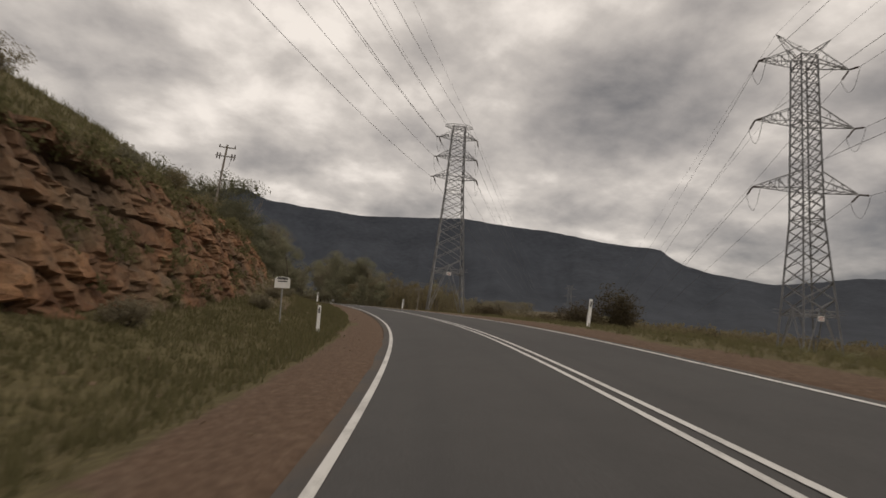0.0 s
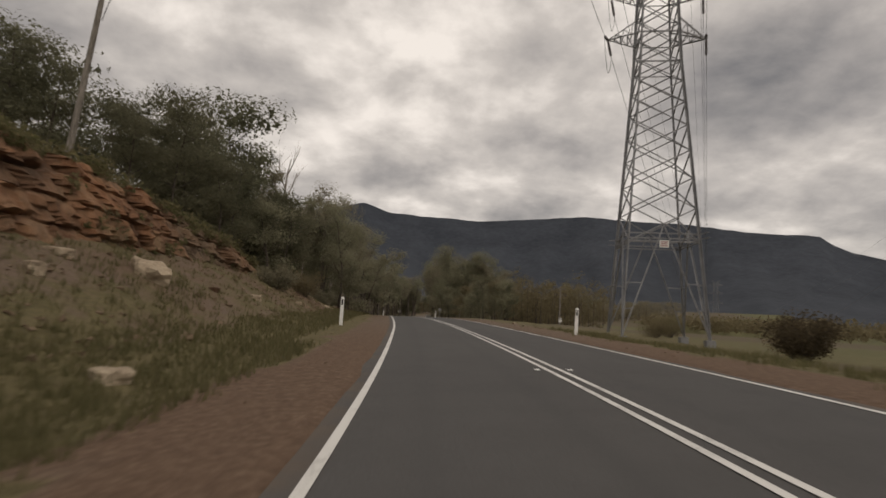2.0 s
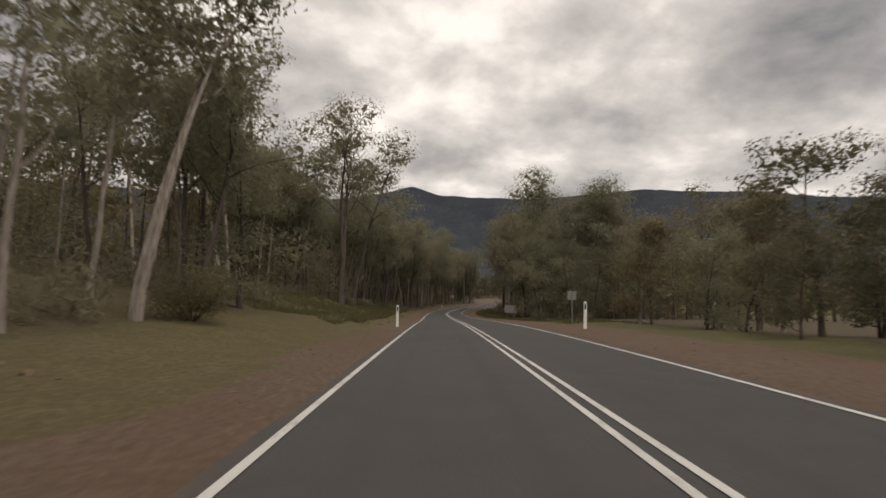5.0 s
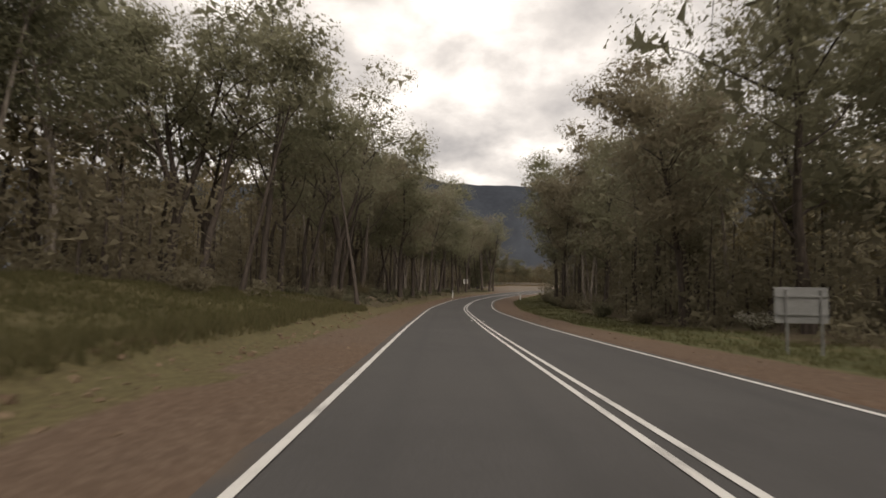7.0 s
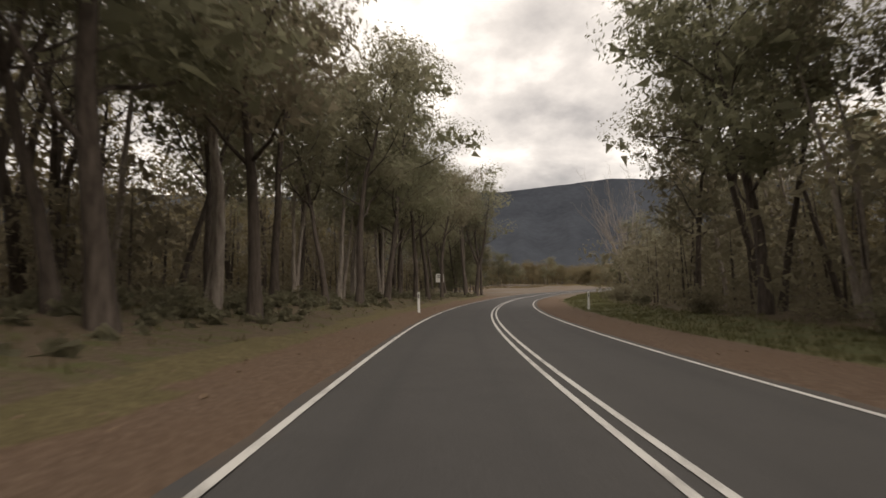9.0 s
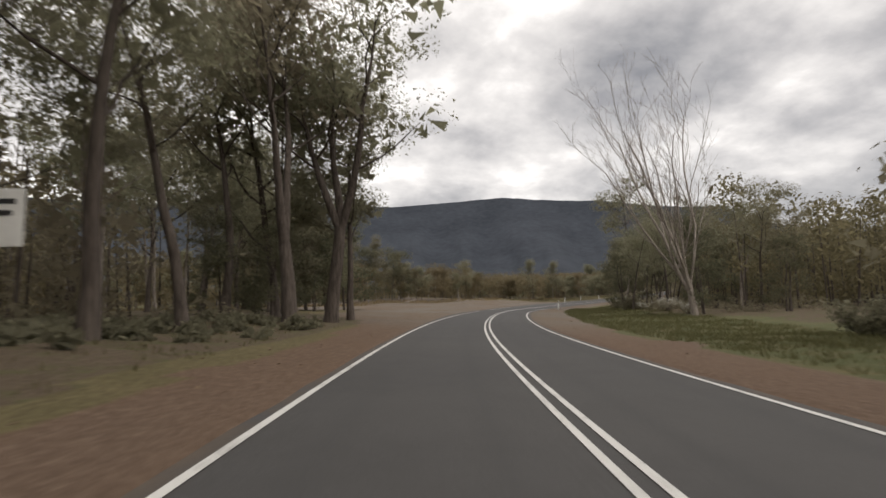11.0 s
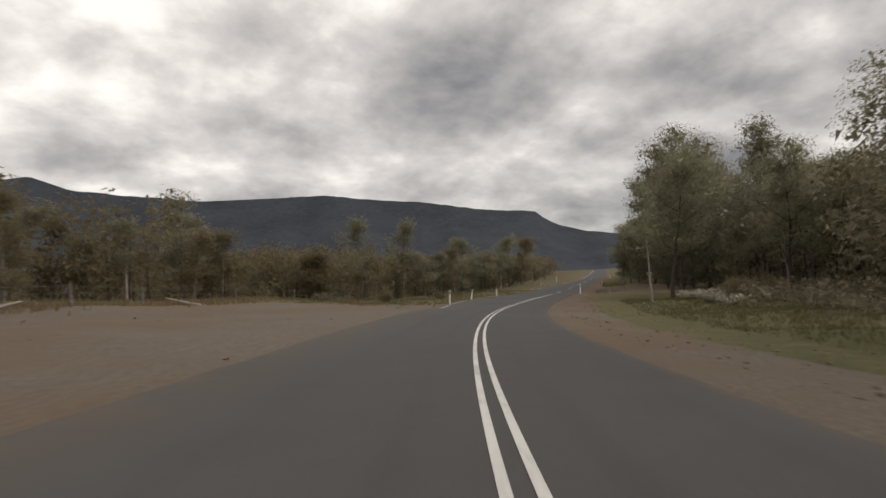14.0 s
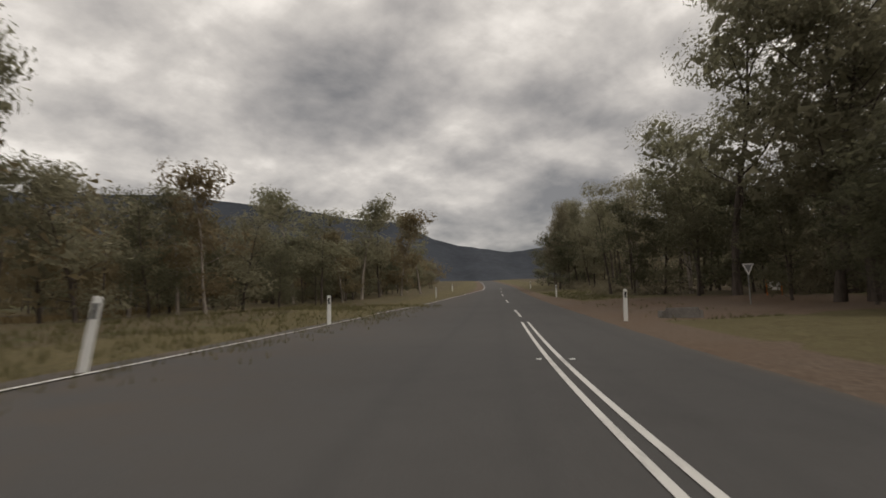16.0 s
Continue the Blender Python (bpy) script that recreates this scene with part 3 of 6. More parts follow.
# ---- the range beyond the valley ----
# Bearing in degrees and height over distance, along the skyline.
RIDGE = [(-100, 0.10), (-60, 0.15), (-30, 0.155), (-12, 0.16), (-7, 0.174), (-3.9, 0.189), (-1.5, 0.174), (2, 0.170), (6, 0.168), (8.0, 0.165), (13, 0.171), (19, 0.178),
         (24, 0.169), (28, 0.1646), (32, 0.153), (35, 0.145), (38.2, 0.141), (39.3, 0.138), (40.0, 0.126), (41.5, 0.112), (44, 0.100), (49, 0.086), (52, 0.093), (55, 0.100), (60, 0.099), (70, 0.10), (100, 0.12)]
m_verts, m_faces, cols, bands = [], [], 560, 30
for i in range(cols):
    az = -100 + 200 * i / (cols - 1)
    top = table(az, RIDGE) + 0.0012 * noise.noise((az * 0.7, 0, 0)) + 0.0006 * noise.noise((az * 3.1, 0, 3))
    a = radians(az)
    for j in range(bands):
        f = j / (bands - 1)
        spur = noise.noise((az * 0.16, f * 1.2, 4.0)) + 0.5 * noise.noise((az * 0.45, f * 2.0, 9.0)) + 0.12 * noise.noise((az * 1.3, f * 5.0, 2.0))
        far = 1500 + 2300 * f + 260 * spur * math.sin(math.pi * min(1, f * 1.05)) if f < 1 else 3800
        climb = 0.30 * f + 0.70 * f**3 if f < 0.82 else 0.30 * f + 0.70 * f**3
        z = -12 + (3800 * top + 12) * climb
        m_verts.append((far * math.sin(a), far * math.cos(a), z))
for i in range(cols - 1):
    for j in range(bands - 1):
        k = i * bands + j
        m_faces.append((k, k + bands, k + bands + 1, k + 1))
# No air lies between; the material's blue tint stands in for the haze.
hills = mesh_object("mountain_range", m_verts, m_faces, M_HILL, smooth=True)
tagged(hills, "long forested mountain range with a flat crest, tinted blue-grey for haze", "mountain range", kind="structure")

# ---- trees ----
def tube_to(verts, faces, pts, radii, sides=6):
    base = len(verts)
    for i, (p, r) in enumerate(zip(pts, radii)):
        way = Vector(pts[min(i + 1, len(pts) - 1)]) - Vector(pts[max(i - 1, 0)])
        a = way.orthogonal().normalized()
        b = way.cross(a).normalized()
        for k in range(sides):
            t = 2 * math.pi * k / sides
            verts.append(Vector(p) + (a * math.cos(t) + b * math.sin(t)) * r)
    for i in range(len(pts) - 1):
        for k in range(sides):
            q, n = base + i * sides + k, base + i * sides + (k + 1) % sides
            faces.append((q, n, n + sides, q + sides))


def limb(rng, start, way, length, r0, r1, n=5, wobble=0.12, lift=0.0):
    pts, p, d = [Vector(start)], Vector(start), Vector(way).normalized()
    for _ in range(n):
        d = (d + Vector((rng.gauss(0, wobble), rng.gauss(0, wobble), rng.gauss(0, wobble * 0.6) + lift))).normalized()
        p = p + d * (length / n)
        pts.append(p.copy())
    return pts, [r0 + (r1 - r0) * i / n for i in range(n + 1)], d


def blades(rnp, p, a, ln, wide, out=None):
    """Corners of pointed three-cornered blades at p along a, facing out where that is given."""
    if out is None:
        b = np.cross(a, rnp.normal(size=p.shape))
    else:
        a = a - out * (a * out).sum(1)[:, None]
        a /= np.linalg.norm(a, axis=1)[:, None] + 1e-9
        b = np.cross(a, out)
    b /= np.linalg.norm(b, axis=1)[:, None] + 1e-9
    wd = ln * wide
    return np.stack([p - a * ln * 0.5 + b * wd * 0.5, p + a * ln * 0.5, p - a * ln * 0.5 - b * wd * 0.5], 1).reshape(-1, 3)


def leaves(rng_np, centres, radii, count, size, droop=0.5, flat=0.7, heart=0):
    """Leaf sprays round the given centres, as corners and their number. heart: blades that fill the middle of each tuft, whose sprays then lie in a dome."""
    per = np.maximum(1, (count * (radii**2) / (radii**2).sum()).astype(int))
    c, r = np.repeat(centres, per, axis=0), np.repeat(radii, per)
    n = len(c)
    u = rng_np.normal(size=(n, 3))
    u /= np.linalg.norm(u, axis=1)[:, None]
    a = rng_np.normal(size=(n, 3)) * np.array([1, 1, 0.8])
    a[:, 2] -= droop
    a /= np.linalg.norm(a, axis=1)[:, None]
    ln = size * (0.6 + 0.8 * rng_np.random(n))[:, None]
    wide = (0.38 + 0.26 * rng_np.random(n))[:, None]
    if not heart:
        p = c + u * (r * rng_np.random(n) ** 0.45)[:, None] * np.array([1, 1, flat])
        return blades(rng_np, p, a, ln, wide), n
    u[:, 2] += 0.40
    p = c + u * (r * (0.45 + 0.52 * rng_np.random(n) ** 0.6))[:, None] * np.array([1, 1, flat])
    face = u + 0.42 * rng_np.normal(size=(n, 3))
    face /= np.linalg.norm(face, axis=1)[:, None]
    outer = blades(rng_np, p, a, ln, wide, face)
    c, r = np.repeat(centres, heart, axis=0), np.repeat(radii, heart)
    m = len(c)
    p = c + rng_np.normal(size=(m, 3)) * (r * 0.27)[:, None] * np.array([1, 1, flat])
    a = rng_np.normal(size=(m, 3))
    a /= np.linalg.norm(a, axis=1)[:, None]
    return np.concatenate([outer, blades(rng_np, p, a, (r * (0.24 + 0.2 * rng_np.random(m)))[:, None], 0.6)]), n + m


def leaf_object(name, corners, n, mat, parent=None):
    """n three-cornered blades as one mesh."""
    me = bpy.data.meshes.new(name)
    me.vertices.add(len(corners))
    me.vertices.foreach_set("co", corners.astype(np.float32).ravel())
    me.loops.add(3 * n)
    me.loops.foreach_set("vertex_index", np.arange(3 * n, dtype=np.int32))
    me.polygons.add(n)
    me.polygons.foreach_set("loop_start", np.arange(0, 3 * n, 3, dtype=np.int32))
    me.materials.append(mat)
    me.update(calc_edges=True)
    ob = new(name, me)
    if parent is not None:
        ob.parent = parent
    return ob


FAR_AWAY = pose(0, -60, -40)


def gum_tree(name, seed, h, bare, spread, count, leaf, bark, label, stems=1, girth=0.0125, clump=0.085, size=0.25, limbs=9, splay=0.05, heart=9, twigs=2, rise_by=0.75, bole=0.0):
    """A eucalypt: one or more tapering stems, forked rising limbs, and domed tufts of leaf at the limb ends. bare: the part of the height below the crown."""
    rng, rnp = random.Random(seed), np.random.default_rng(seed)
    verts, faces, tips = [], [], []
    crotch = Vector((0, 0, 0))
    if bole:
        pts, rad, _ = limb(rng, (0, 0, -0.3), (0.05, 0.03, 1), h * bole + 0.3, h * girth * 1.4, h * girth * 1.05, 5, 0.03, 0.02)
        rad[0] *= 1.3
        tube_to(verts, faces, pts, rad, 9)
        crotch = pts[-1]
    for k in range(stems):
        turn = 2 * math.pi * k / stems + seed
        tilt = splay * (0.7 + 0.6 * rng.random()) if stems > 1 else abs(rng.gauss(0, 0.04))
        lean = Vector((math.cos(turn) * tilt, math.sin(turn) * tilt, 1))
        r = h * girth * (1.0 if stems == 1 else 0.78)
        foot = Vector((math.cos(turn), math.sin(turn), 0)) * (r * 0.6 if stems > 1 else 0) + Vector((0, 0, -0.3))
        if bole:
            foot = crotch - Vector((0, 0, 0.25))
        pts, rad, _ = limb(rng, foot, lean, h * (0.95 - 0.06 * k - bole), r * 1.15, r * 0.12, 9, 0.055, 0.03)
        rad[0] *= 1.0 if bole else 1.4
        tube_to(verts, faces, pts, rad, 7)
        for i in range(limbs):
            f = bare + (0.97 - bare) * ((i + rng.random()) / limbs)
            q = f * (len(pts) - 1)
            j = min(int(q), len(pts) - 2)
            start = pts[j].lerp(pts[j + 1], q - j)
            az = i * 2.4 + rng.random() * 1.2 + k * 2
            up = rise_by * (0.6 + 0.9 * f)
            length = spread * h * (1.15 - 0.75 * abs(f - 0.55 * (1 + bare) * 0.8)) * (0.65 + 0.5 * rng.random())
            lp, lr, ld = limb(rng, start, (math.cos(az), math.sin(az), up), length, r * 0.46 * (1.1 - 0.7 * f), r * 0.08, 5, 0.18, 0.07)
            tube_to(verts, faces, lp, lr, 4)
            tips.append((lp[-1], 1.1 + 0.35 * rng.random()))
            if i % 2:
                tips.append((lp[3], 0.8))
            for _ in range(twigs):
                m = rng.choice((2, 3, 4))
                way = Vector((rng.gauss(0, 1), rng.gauss(0, 1), 0.6 + rng.random()))
                sp, sr, _ = limb(rng, lp[m], way, length * (0.34 + 0.3 * rng.random()), lr[m] * 0.6, r * 0.04, 3, 0.2, 0.05)
                tube_to(verts, faces, sp, sr, 3)
                tips.append((sp[-1], 0.75 + 0.55 * rng.random()))
        tips.append((pts[-1], 1.0))
    tree = root(name, FAR_AWAY, label, "tree")
    mesh_object("trunk", verts, faces, bark, tree, smooth=True)
    c = np.array([tuple(p) for p, _ in tips])
    rr = np.array([w for _, w in tips]) * h * clump
    corners, n = leaves(rnp, c, rr, count, size, 0.6, 0.66, heart)
    leaf_object("crown", corners, n, leaf, tree)
    return tree


def dead_tree(seed, h, label, spread=0.30, limbs=9, girth=0.016, fine=4):
    rng = random.Random(seed)
    verts, faces = [], []
    r = h * girth
    pts, rad, _ = limb(rng, (0, 0, -0.3), (0.03, 0.02, 1), h * 0.8, r * 1.2, r * 0.2, 8, 0.05, 0.03)
    tube_to(verts, faces, pts, rad, 8)
    nv, nf = len(verts), len(faces)

    def fork(start, way, length, r0, deep):
        lp, lr, ld = limb(rng, start, way, length, r0, r0 * 0.3, 5, 0.13, 0.07)
        tube_to(verts, faces, lp, lr, 5 if deep > 1 else 3)
        if deep:
            for _ in range(fine):
                m = rng.choice((1, 2, 3, 4, 5))
                out = ld + Vector((rng.gauss(0, 0.55), rng.gauss(0, 0.55), rng.gauss(0.25, 0.3)))
                fork(lp[m], out, length * (0.38 + 0.25 * rng.random()), max(lr[m] * 0.6, 0.008), deep - 1)

    for i in range(limbs):
        f = 0.22 + 0.75 * i / limbs
        q = f * 8
        j = min(int(q), 7)
        az = i * 2.4 + rng.random()
        fork(pts[j].lerp(pts[j + 1], q - j), (math.cos(az), math.sin(az), 1.0 + f), spread * h * (1.25 - 0.6 * f), r * 0.5 * (1.2 - 0.7 * f), 2)
    tree = root("dead_tree", FAR_AWAY, label, "dead tree")
    mesh_object("trunk", verts[:nv], faces[:nf], M_PALE, tree, smooth=True)
    mesh_object("crown", verts[nv:], [tuple(i - nv for i in q) for q in faces[nf:]], M_PALE, tree, smooth=True)
    return tree


def dead_fan(seed, h, label):
    """A leafless tree that forks low into a fan of steep limbs with fine twigs."""
    rng = random.Random(seed)
    verts, faces = [], []
    tube_to(verts, faces, [Vector((0, 0, -0.4)), Vector((0.05, 0, 1.2)), Vector((-0.1, 0.1, 3.2))], [0.36, 0.27, 0.22], 9)
    nv, nf = len(verts), len(faces)

    def fork(start, way, length, r0, deep):
        lp, lr, ld = limb(rng, start, way, length, r0, r0 * 0.35, 6, 0.10, 0.05)
        tube_to(verts, faces, lp, lr, 6 if deep > 2 else 4 if deep > 1 else 3)
        if deep:
            for k in range(6 if deep > 1 else 4):
                m = 1 + k % 6
                out = ld + Vector((rng.gauss(0, 0.42), rng.gauss(0, 0.42), rng.gauss(0.15, 0.22)))
                fork(lp[m], out, length * (0.34 + 0.2 * rng.random()), max(lr[m] * 0.6, 0.012), deep - 1)

    for k in range(7):
        az = k * 2.4 + rng.random() * 0.5
        out = 0.16 + 0.34 * rng.random()
        fork((-0.08, 0.05, 1.6 + 0.25 * k), (math.cos(az) * out, math.sin(az) * out, 1), h * (0.55 + 0.25 * rng.random()), 0.14 - 0.008 * k, 3)
    tree = root("dead_tree", FAR_AWAY, label, "dead tree")
    mesh_object("trunk", verts[:nv], faces[:nf], M_PALE, tree, smooth=True)
    mesh_object("crown", verts[nv:], [tuple(i - nv for i in q) for q in faces[nf:]], M_PALE, tree, smooth=True)
    return tree


def shrub(seed, h, wide, count, leaf, label, size=0.15, blossom=0):
    rng, rnp = random.Random(seed), np.random.default_rng(seed)
    verts, faces, tips = [], [], []
    for i in range(9):
        az = i * 2.4
        lp, lr, _ = limb(rng, (0, 0, -0.1), (math.cos(az) * wide / h, math.sin(az) * wide / h, 0.9 + 0.6 * rng.random()), h * (0.65 + 0.35 * rng.random()), 0.035, 0.01, 4, 0.15)
        tube_to(verts, faces, lp, lr, 4)
        tips += [lp[-1], lp[2], lp[3]]
    bush = root("shrub", FAR_AWAY, label, "shrub")
    mesh_object("stem", verts, faces, M_BARK, bush, smooth=True)
    c = np.array([tuple(p) for p in tips])
    corners, n = leaves(rnp, c, np.full(len(c), h * 0.30), count, size, 0.1, 0.8)
    leaf_object("foliage", corners, n, leaf, bush)
    if blossom:
        corners, n = leaves(rnp, c + np.array([0, 0, h * 0.12]), np.full(len(c), h * 0.24), blossom, size * 0.9, -0.6, 0.7)
        leaf_object("blossom", corners, n, M_FLOWER, bush)
    return bush


TALL = "tall grey-barked gum tree with a ragged olive crown"
FULL = "tall gum tree with dense domed masses of dark foliage"
SLIM = "slender straight gum with pale bark and high thin crown"
BUSHY = "dense dark bushy tree with leaves down to the ground"
SCRUB = "small olive-brown scrub gum with a thin open crown"
FORKED = "big gum tree forking low into dark leaning limbs"
COLUMN = "upright gum tree with ragged foliage down most of its stem"
protos = {
    "tall": [gum_tree("gum_tree", 11, 15, 0.34, 0.28, 5696, M_LEAF, M_BARK, TALL, clump=0.098, size=0.20, heart=8), gum_tree("gum_tree", 12, 16, 0.40, 0.26, 5477, M_LEAF, M_BARK, TALL, clump=0.095, size=0.20, heart=8),
             gum_tree("gum_tree", 13, 15, 0.32, 0.25, 5696, M_LEAF, M_PALE, TALL, stems=2, limbs=6, clump=0.092, size=0.20, heart=8, splay=0.10), gum_tree("gum_tree", 14, 17, 0.44, 0.24, 5038, M_LEAF_DARK, M_BARK, TALL, limbs=8, clump=0.09, size=0.20, heart=8)],
    "dense": [gum_tree("gum_tree", 51, 16, 0.24, 0.28, 12638, M_LEAF, M_BARK, FULL, clump=0.110, size=0.19, limbs=12, heart=16), gum_tree("gum_tree", 52, 16, 0.30, 0.26, 11973, M_LEAF_DARK, M_BARK, FULL, clump=0.105, size=0.19, limbs=12, heart=16)],
    "forked": [gum_tree("gum_tree", 57, 17, 0.28, 0.26, 7449, M_LEAF, M_BARK, FORKED, stems=3, girth=0.0140, bole=0.30, limbs=6, clump=0.085, splay=0.34, size=0.185, heart=8, rise_by=0.9), gum_tree("gum_tree", 58, 17, 0.36, 0.27, 6792, M_LEAF_DARK, M_BARK, FORKED, stems=2, girth=0.0140, bole=0.22, limbs=8, clump=0.085, splay=0.26, size=0.185, heart=8, rise_by=0.9)],
    "column": [gum_tree("gum_tree", 53, 15, 0.12, 0.17, 8428, M_LEAF, M_BARK, COLUMN, clump=0.090, size=0.20, limbs=14, girth=0.009, rise_by=1.1), gum_tree("gum_tree", 54, 14, 0.16, 0.18, 7946, M_LEAF_DARK, M_BARK, COLUMN, clump=0.092, size=0.20, limbs=13, girth=0.009, rise_by=1.1)],
    "slim": [gum_tree("slender_gum", 21, 15, 0.55, 0.17, 2320, M_LEAF, M_PALE, SLIM, girth=0.0085, limbs=7, clump=0.072), gum_tree("slender_gum", 22, 16, 0.60, 0.16, 2210, M_LEAF, M_BARK, SLIM, girth=0.0085, limbs=7, clump=0.070),
             gum_tree("slender_gum", 23, 14, 0.50, 0.18, 2320, M_LEAF_DARK, M_PALE, SLIM, stems=2, girth=0.011, limbs=4, clump=0.072, splay=0.08)],
    "bushy": [gum_tree("bushy_tree", 31, 9, 0.05, 0.32, 3931, M_LEAF_DEEP, M_BARK, BUSHY, clump=0.125, limbs=10, size=0.20, heart=10, rise_by=0.38), gum_tree("bushy_tree", 32, 9, 0.08, 0.29, 3931, M_LEAF_DEEP, M_BARK, BUSHY, clump=0.115, limbs=6, size=0.20, stems=2, heart=10, rise_by=0.38),
              gum_tree("bushy_tree", 33, 9, 0.06, 0.30, 3931, M_LEAF, M_BARK, BUSHY, clump=0.120, limbs=10, size=0.20, heart=10, rise_by=0.38), gum_tree("bushy_tree", 34, 8, 0.04, 0.33, 6739, M_LEAF_DEEP, M_BARK, BUSHY, clump=0.135, limbs=11, size=0.16, rise_by=0.38)],
    "scrub": [gum_tree("scrub_gum", 41, 7, 0.12, 0.28, 2496, M_LEAF_DRY, M_PALE, SCRUB, clump=0.14, limbs=7, size=0.21, heart=9), gum_tree("scrub_gum", 42, 7, 0.20, 0.26, 2392, M_LEAF, M_BARK, SCRUB, clump=0.13, limbs=7, size=0.21, heart=9),
              gum_tree("scrub_gum", 43, 7, 0.08, 0.28, 2496, M_LEAF_DRY, M_BARK, SCRUB, clump=0.14, limbs=5, size=0.21, stems=2, heart=9, splay=0.1), gum_tree("scrub_gum", 44, 8, 0.34, 0.19, 1976, M_LEAF, M_PALE, SCRUB, clump=0.11, limbs=7, size=0.21, heart=8)],
}
def tree_top(tree):
    """The height of a tree to the top of its crown, leaving out the last stray sprays."""
    return float(np.quantile([v.co.z for c in tree.children for v in c.data.vertices], 0.992))


HEIGHT = {kind: [tree_top(q) for q in row] for kind, row in protos.items()}
used = set()


def stand(ob, m):
    """Puts the first of a kind in its place, and copies for the rest."""
    if ob.name not in used:
        used.add(ob.name)
        ob.matrix_basis = m
        return ob
    return copy_thing(ob, m @ Matrix.Diagonal((*[1 / q for q in ob.scale], 1)))


def plant(kind, x, y, h, rng, group="", which=None, sink=0.15):
    k = rng.randrange(len(protos[kind])) if which is None else which
    f = h / HEIGHT[kind][k]
    wide = f * (0.95 + 0.25 * rng.random())
    m = pose(x, y, soil(x, y) - sink, rng.gauss(0, 1.5), rng.gauss(0, 1.5), rng.random() * 360) @ Matrix.Diagonal((wide, wide, f, 1))
    ob = stand(protos[kind][k], m)
    if group:
        ob["group"] = group
    return ob


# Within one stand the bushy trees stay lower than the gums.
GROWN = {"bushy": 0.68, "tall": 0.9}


def thicket(seed, s0, s1, d0, d1, count, kinds, h0, h1, group, gap=2.2):
    """Trees strewn over a stretch beside the road, none too close to another."""
    rng, places = random.Random(seed), []
    tries = 0
    while len(places) < count and tries < count * 30:
        tries += 1
        s = s0 + (s1 - s0) * rng.random()
        d = d0 + (d1 - d0) * rng.random() ** 1.35
        x, y = plan(s, d)
        if all((x - a) ** 2 + (y - b) ** 2 > gap**2 for a, b in places):
            places.append((x, y))
            kind = rng.choice(kinds)
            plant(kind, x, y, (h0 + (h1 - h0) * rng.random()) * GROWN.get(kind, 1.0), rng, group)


WOOD_L, WOOD_R, SCRUB_L = "trees along the wooded bank", "trees of the roadside forest", "scrub trees behind the fence"
# The wooded hillside past the cutting.
thicket(1, 78, 92, -14, -24, 7, ["bushy", "bushy"], 4.5, 6.5, WOOD_L)
thicket(14, 326, 339, -19, -36, 12, ["tall", "slim", "tall"], 14, 18, WOOD_L)
thicket(2, 84, 100, -11, -26, 16, ["bushy", "bushy", "bushy", "tall"], 9, 12.5, WOOD_L)
thicket(3, 100, 148, -8.5, -20, 24, ["tall", "bushy", "slim", "tall"], 10, 13.5, WOOD_L)
thicket(4, 160, 206, -19, -34, 28, ["tall", "slim", "slim", "tall"], 18, 22, WOOD_L)
thicket(5, 200, 308, -8.5, -22, 44, ["tall", "slim", "forked", "tall"], 16, 20, WOOD_L)
# Across the road: open ground first, then the forest.
thicket(6, 128, 150, 12, 20, 12, ["bushy", "scrub", "bushy"], 6, 8.5, WOOD_R, 3)
thicket(7, 150, 188, 12, 26, 12, ["bushy", "tall", "bushy"], 9, 13, WOOD_R, 3)
thicket(16, 266, 302, 19, 30, 8, ["tall", "slim", "tall"], 13, 17, WOOD_R)
thicket(8, 190, 230, 13, 25, 8, ["dense", "slim", "tall", "tall"], 17, 22, WOOD_R)
thicket(17, 230, 268, 15, 25, 14, ["dense", "slim", "slim", "tall"], 15, 19, WOOD_R)
thicket(9, 338, 362, 15, 30, 12, ["tall", "bushy", "tall"], 10, 14, WOOD_R)
thicket(10, 360, 392, 15, 28, 16, ["tall", "slim", "tall", "bushy"], 9, 13, WOOD_R)
thicket(11, 425, 440, 24, 36, 9, ["dense", "bushy", "tall"], 10, 13, WOOD_R)
thicket(18, 446, 484, 26, 42, 14, ["dense", "bushy", "tall"], 13, 18, WOOD_R)
thicket(12, 484, 570, 11, 24, 26, ["bushy", "tall", "column"], 11.5, 15.5, WOOD_R, 3)
thicket(13, 446, 600, -20, -34, 34, ["scrub", "bushy", "scrub"], 6, 8, SCRUB_L, 3)
thicket(15, 446, 560, -13, -20, 24, ["scrub", "bushy", "scrub"], 6, 8, SCRUB_L, 3)

thicket(19, 448, 530, -14.5, -21, 24, ["bushy"], 8.5, 11.0, SCRUB_L, 3)
thicket(20, 474, 500, 22, 40, 14, ["bushy", "dense", "bushy"], 10.5, 13.5, WOOD_R, 3)
thicket(21, 442, 476, 32, 46, 10, ["bushy"], 9, 12, WOOD_R, 3)

# Scrub behind the fence across the gravel apron.
rng = random.Random(77)
for k in range(84):
    f = rng.random()
    off = 2.5 + 16 * rng.random() ** 1.4
    x, y = -46 + 132 * f - 0.73 * off, 302 + 142 * f + 0.68 * off
    plant("scrub", x, y, 5.5 + 3.0 * rng.random(), rng, SCRUB_L)


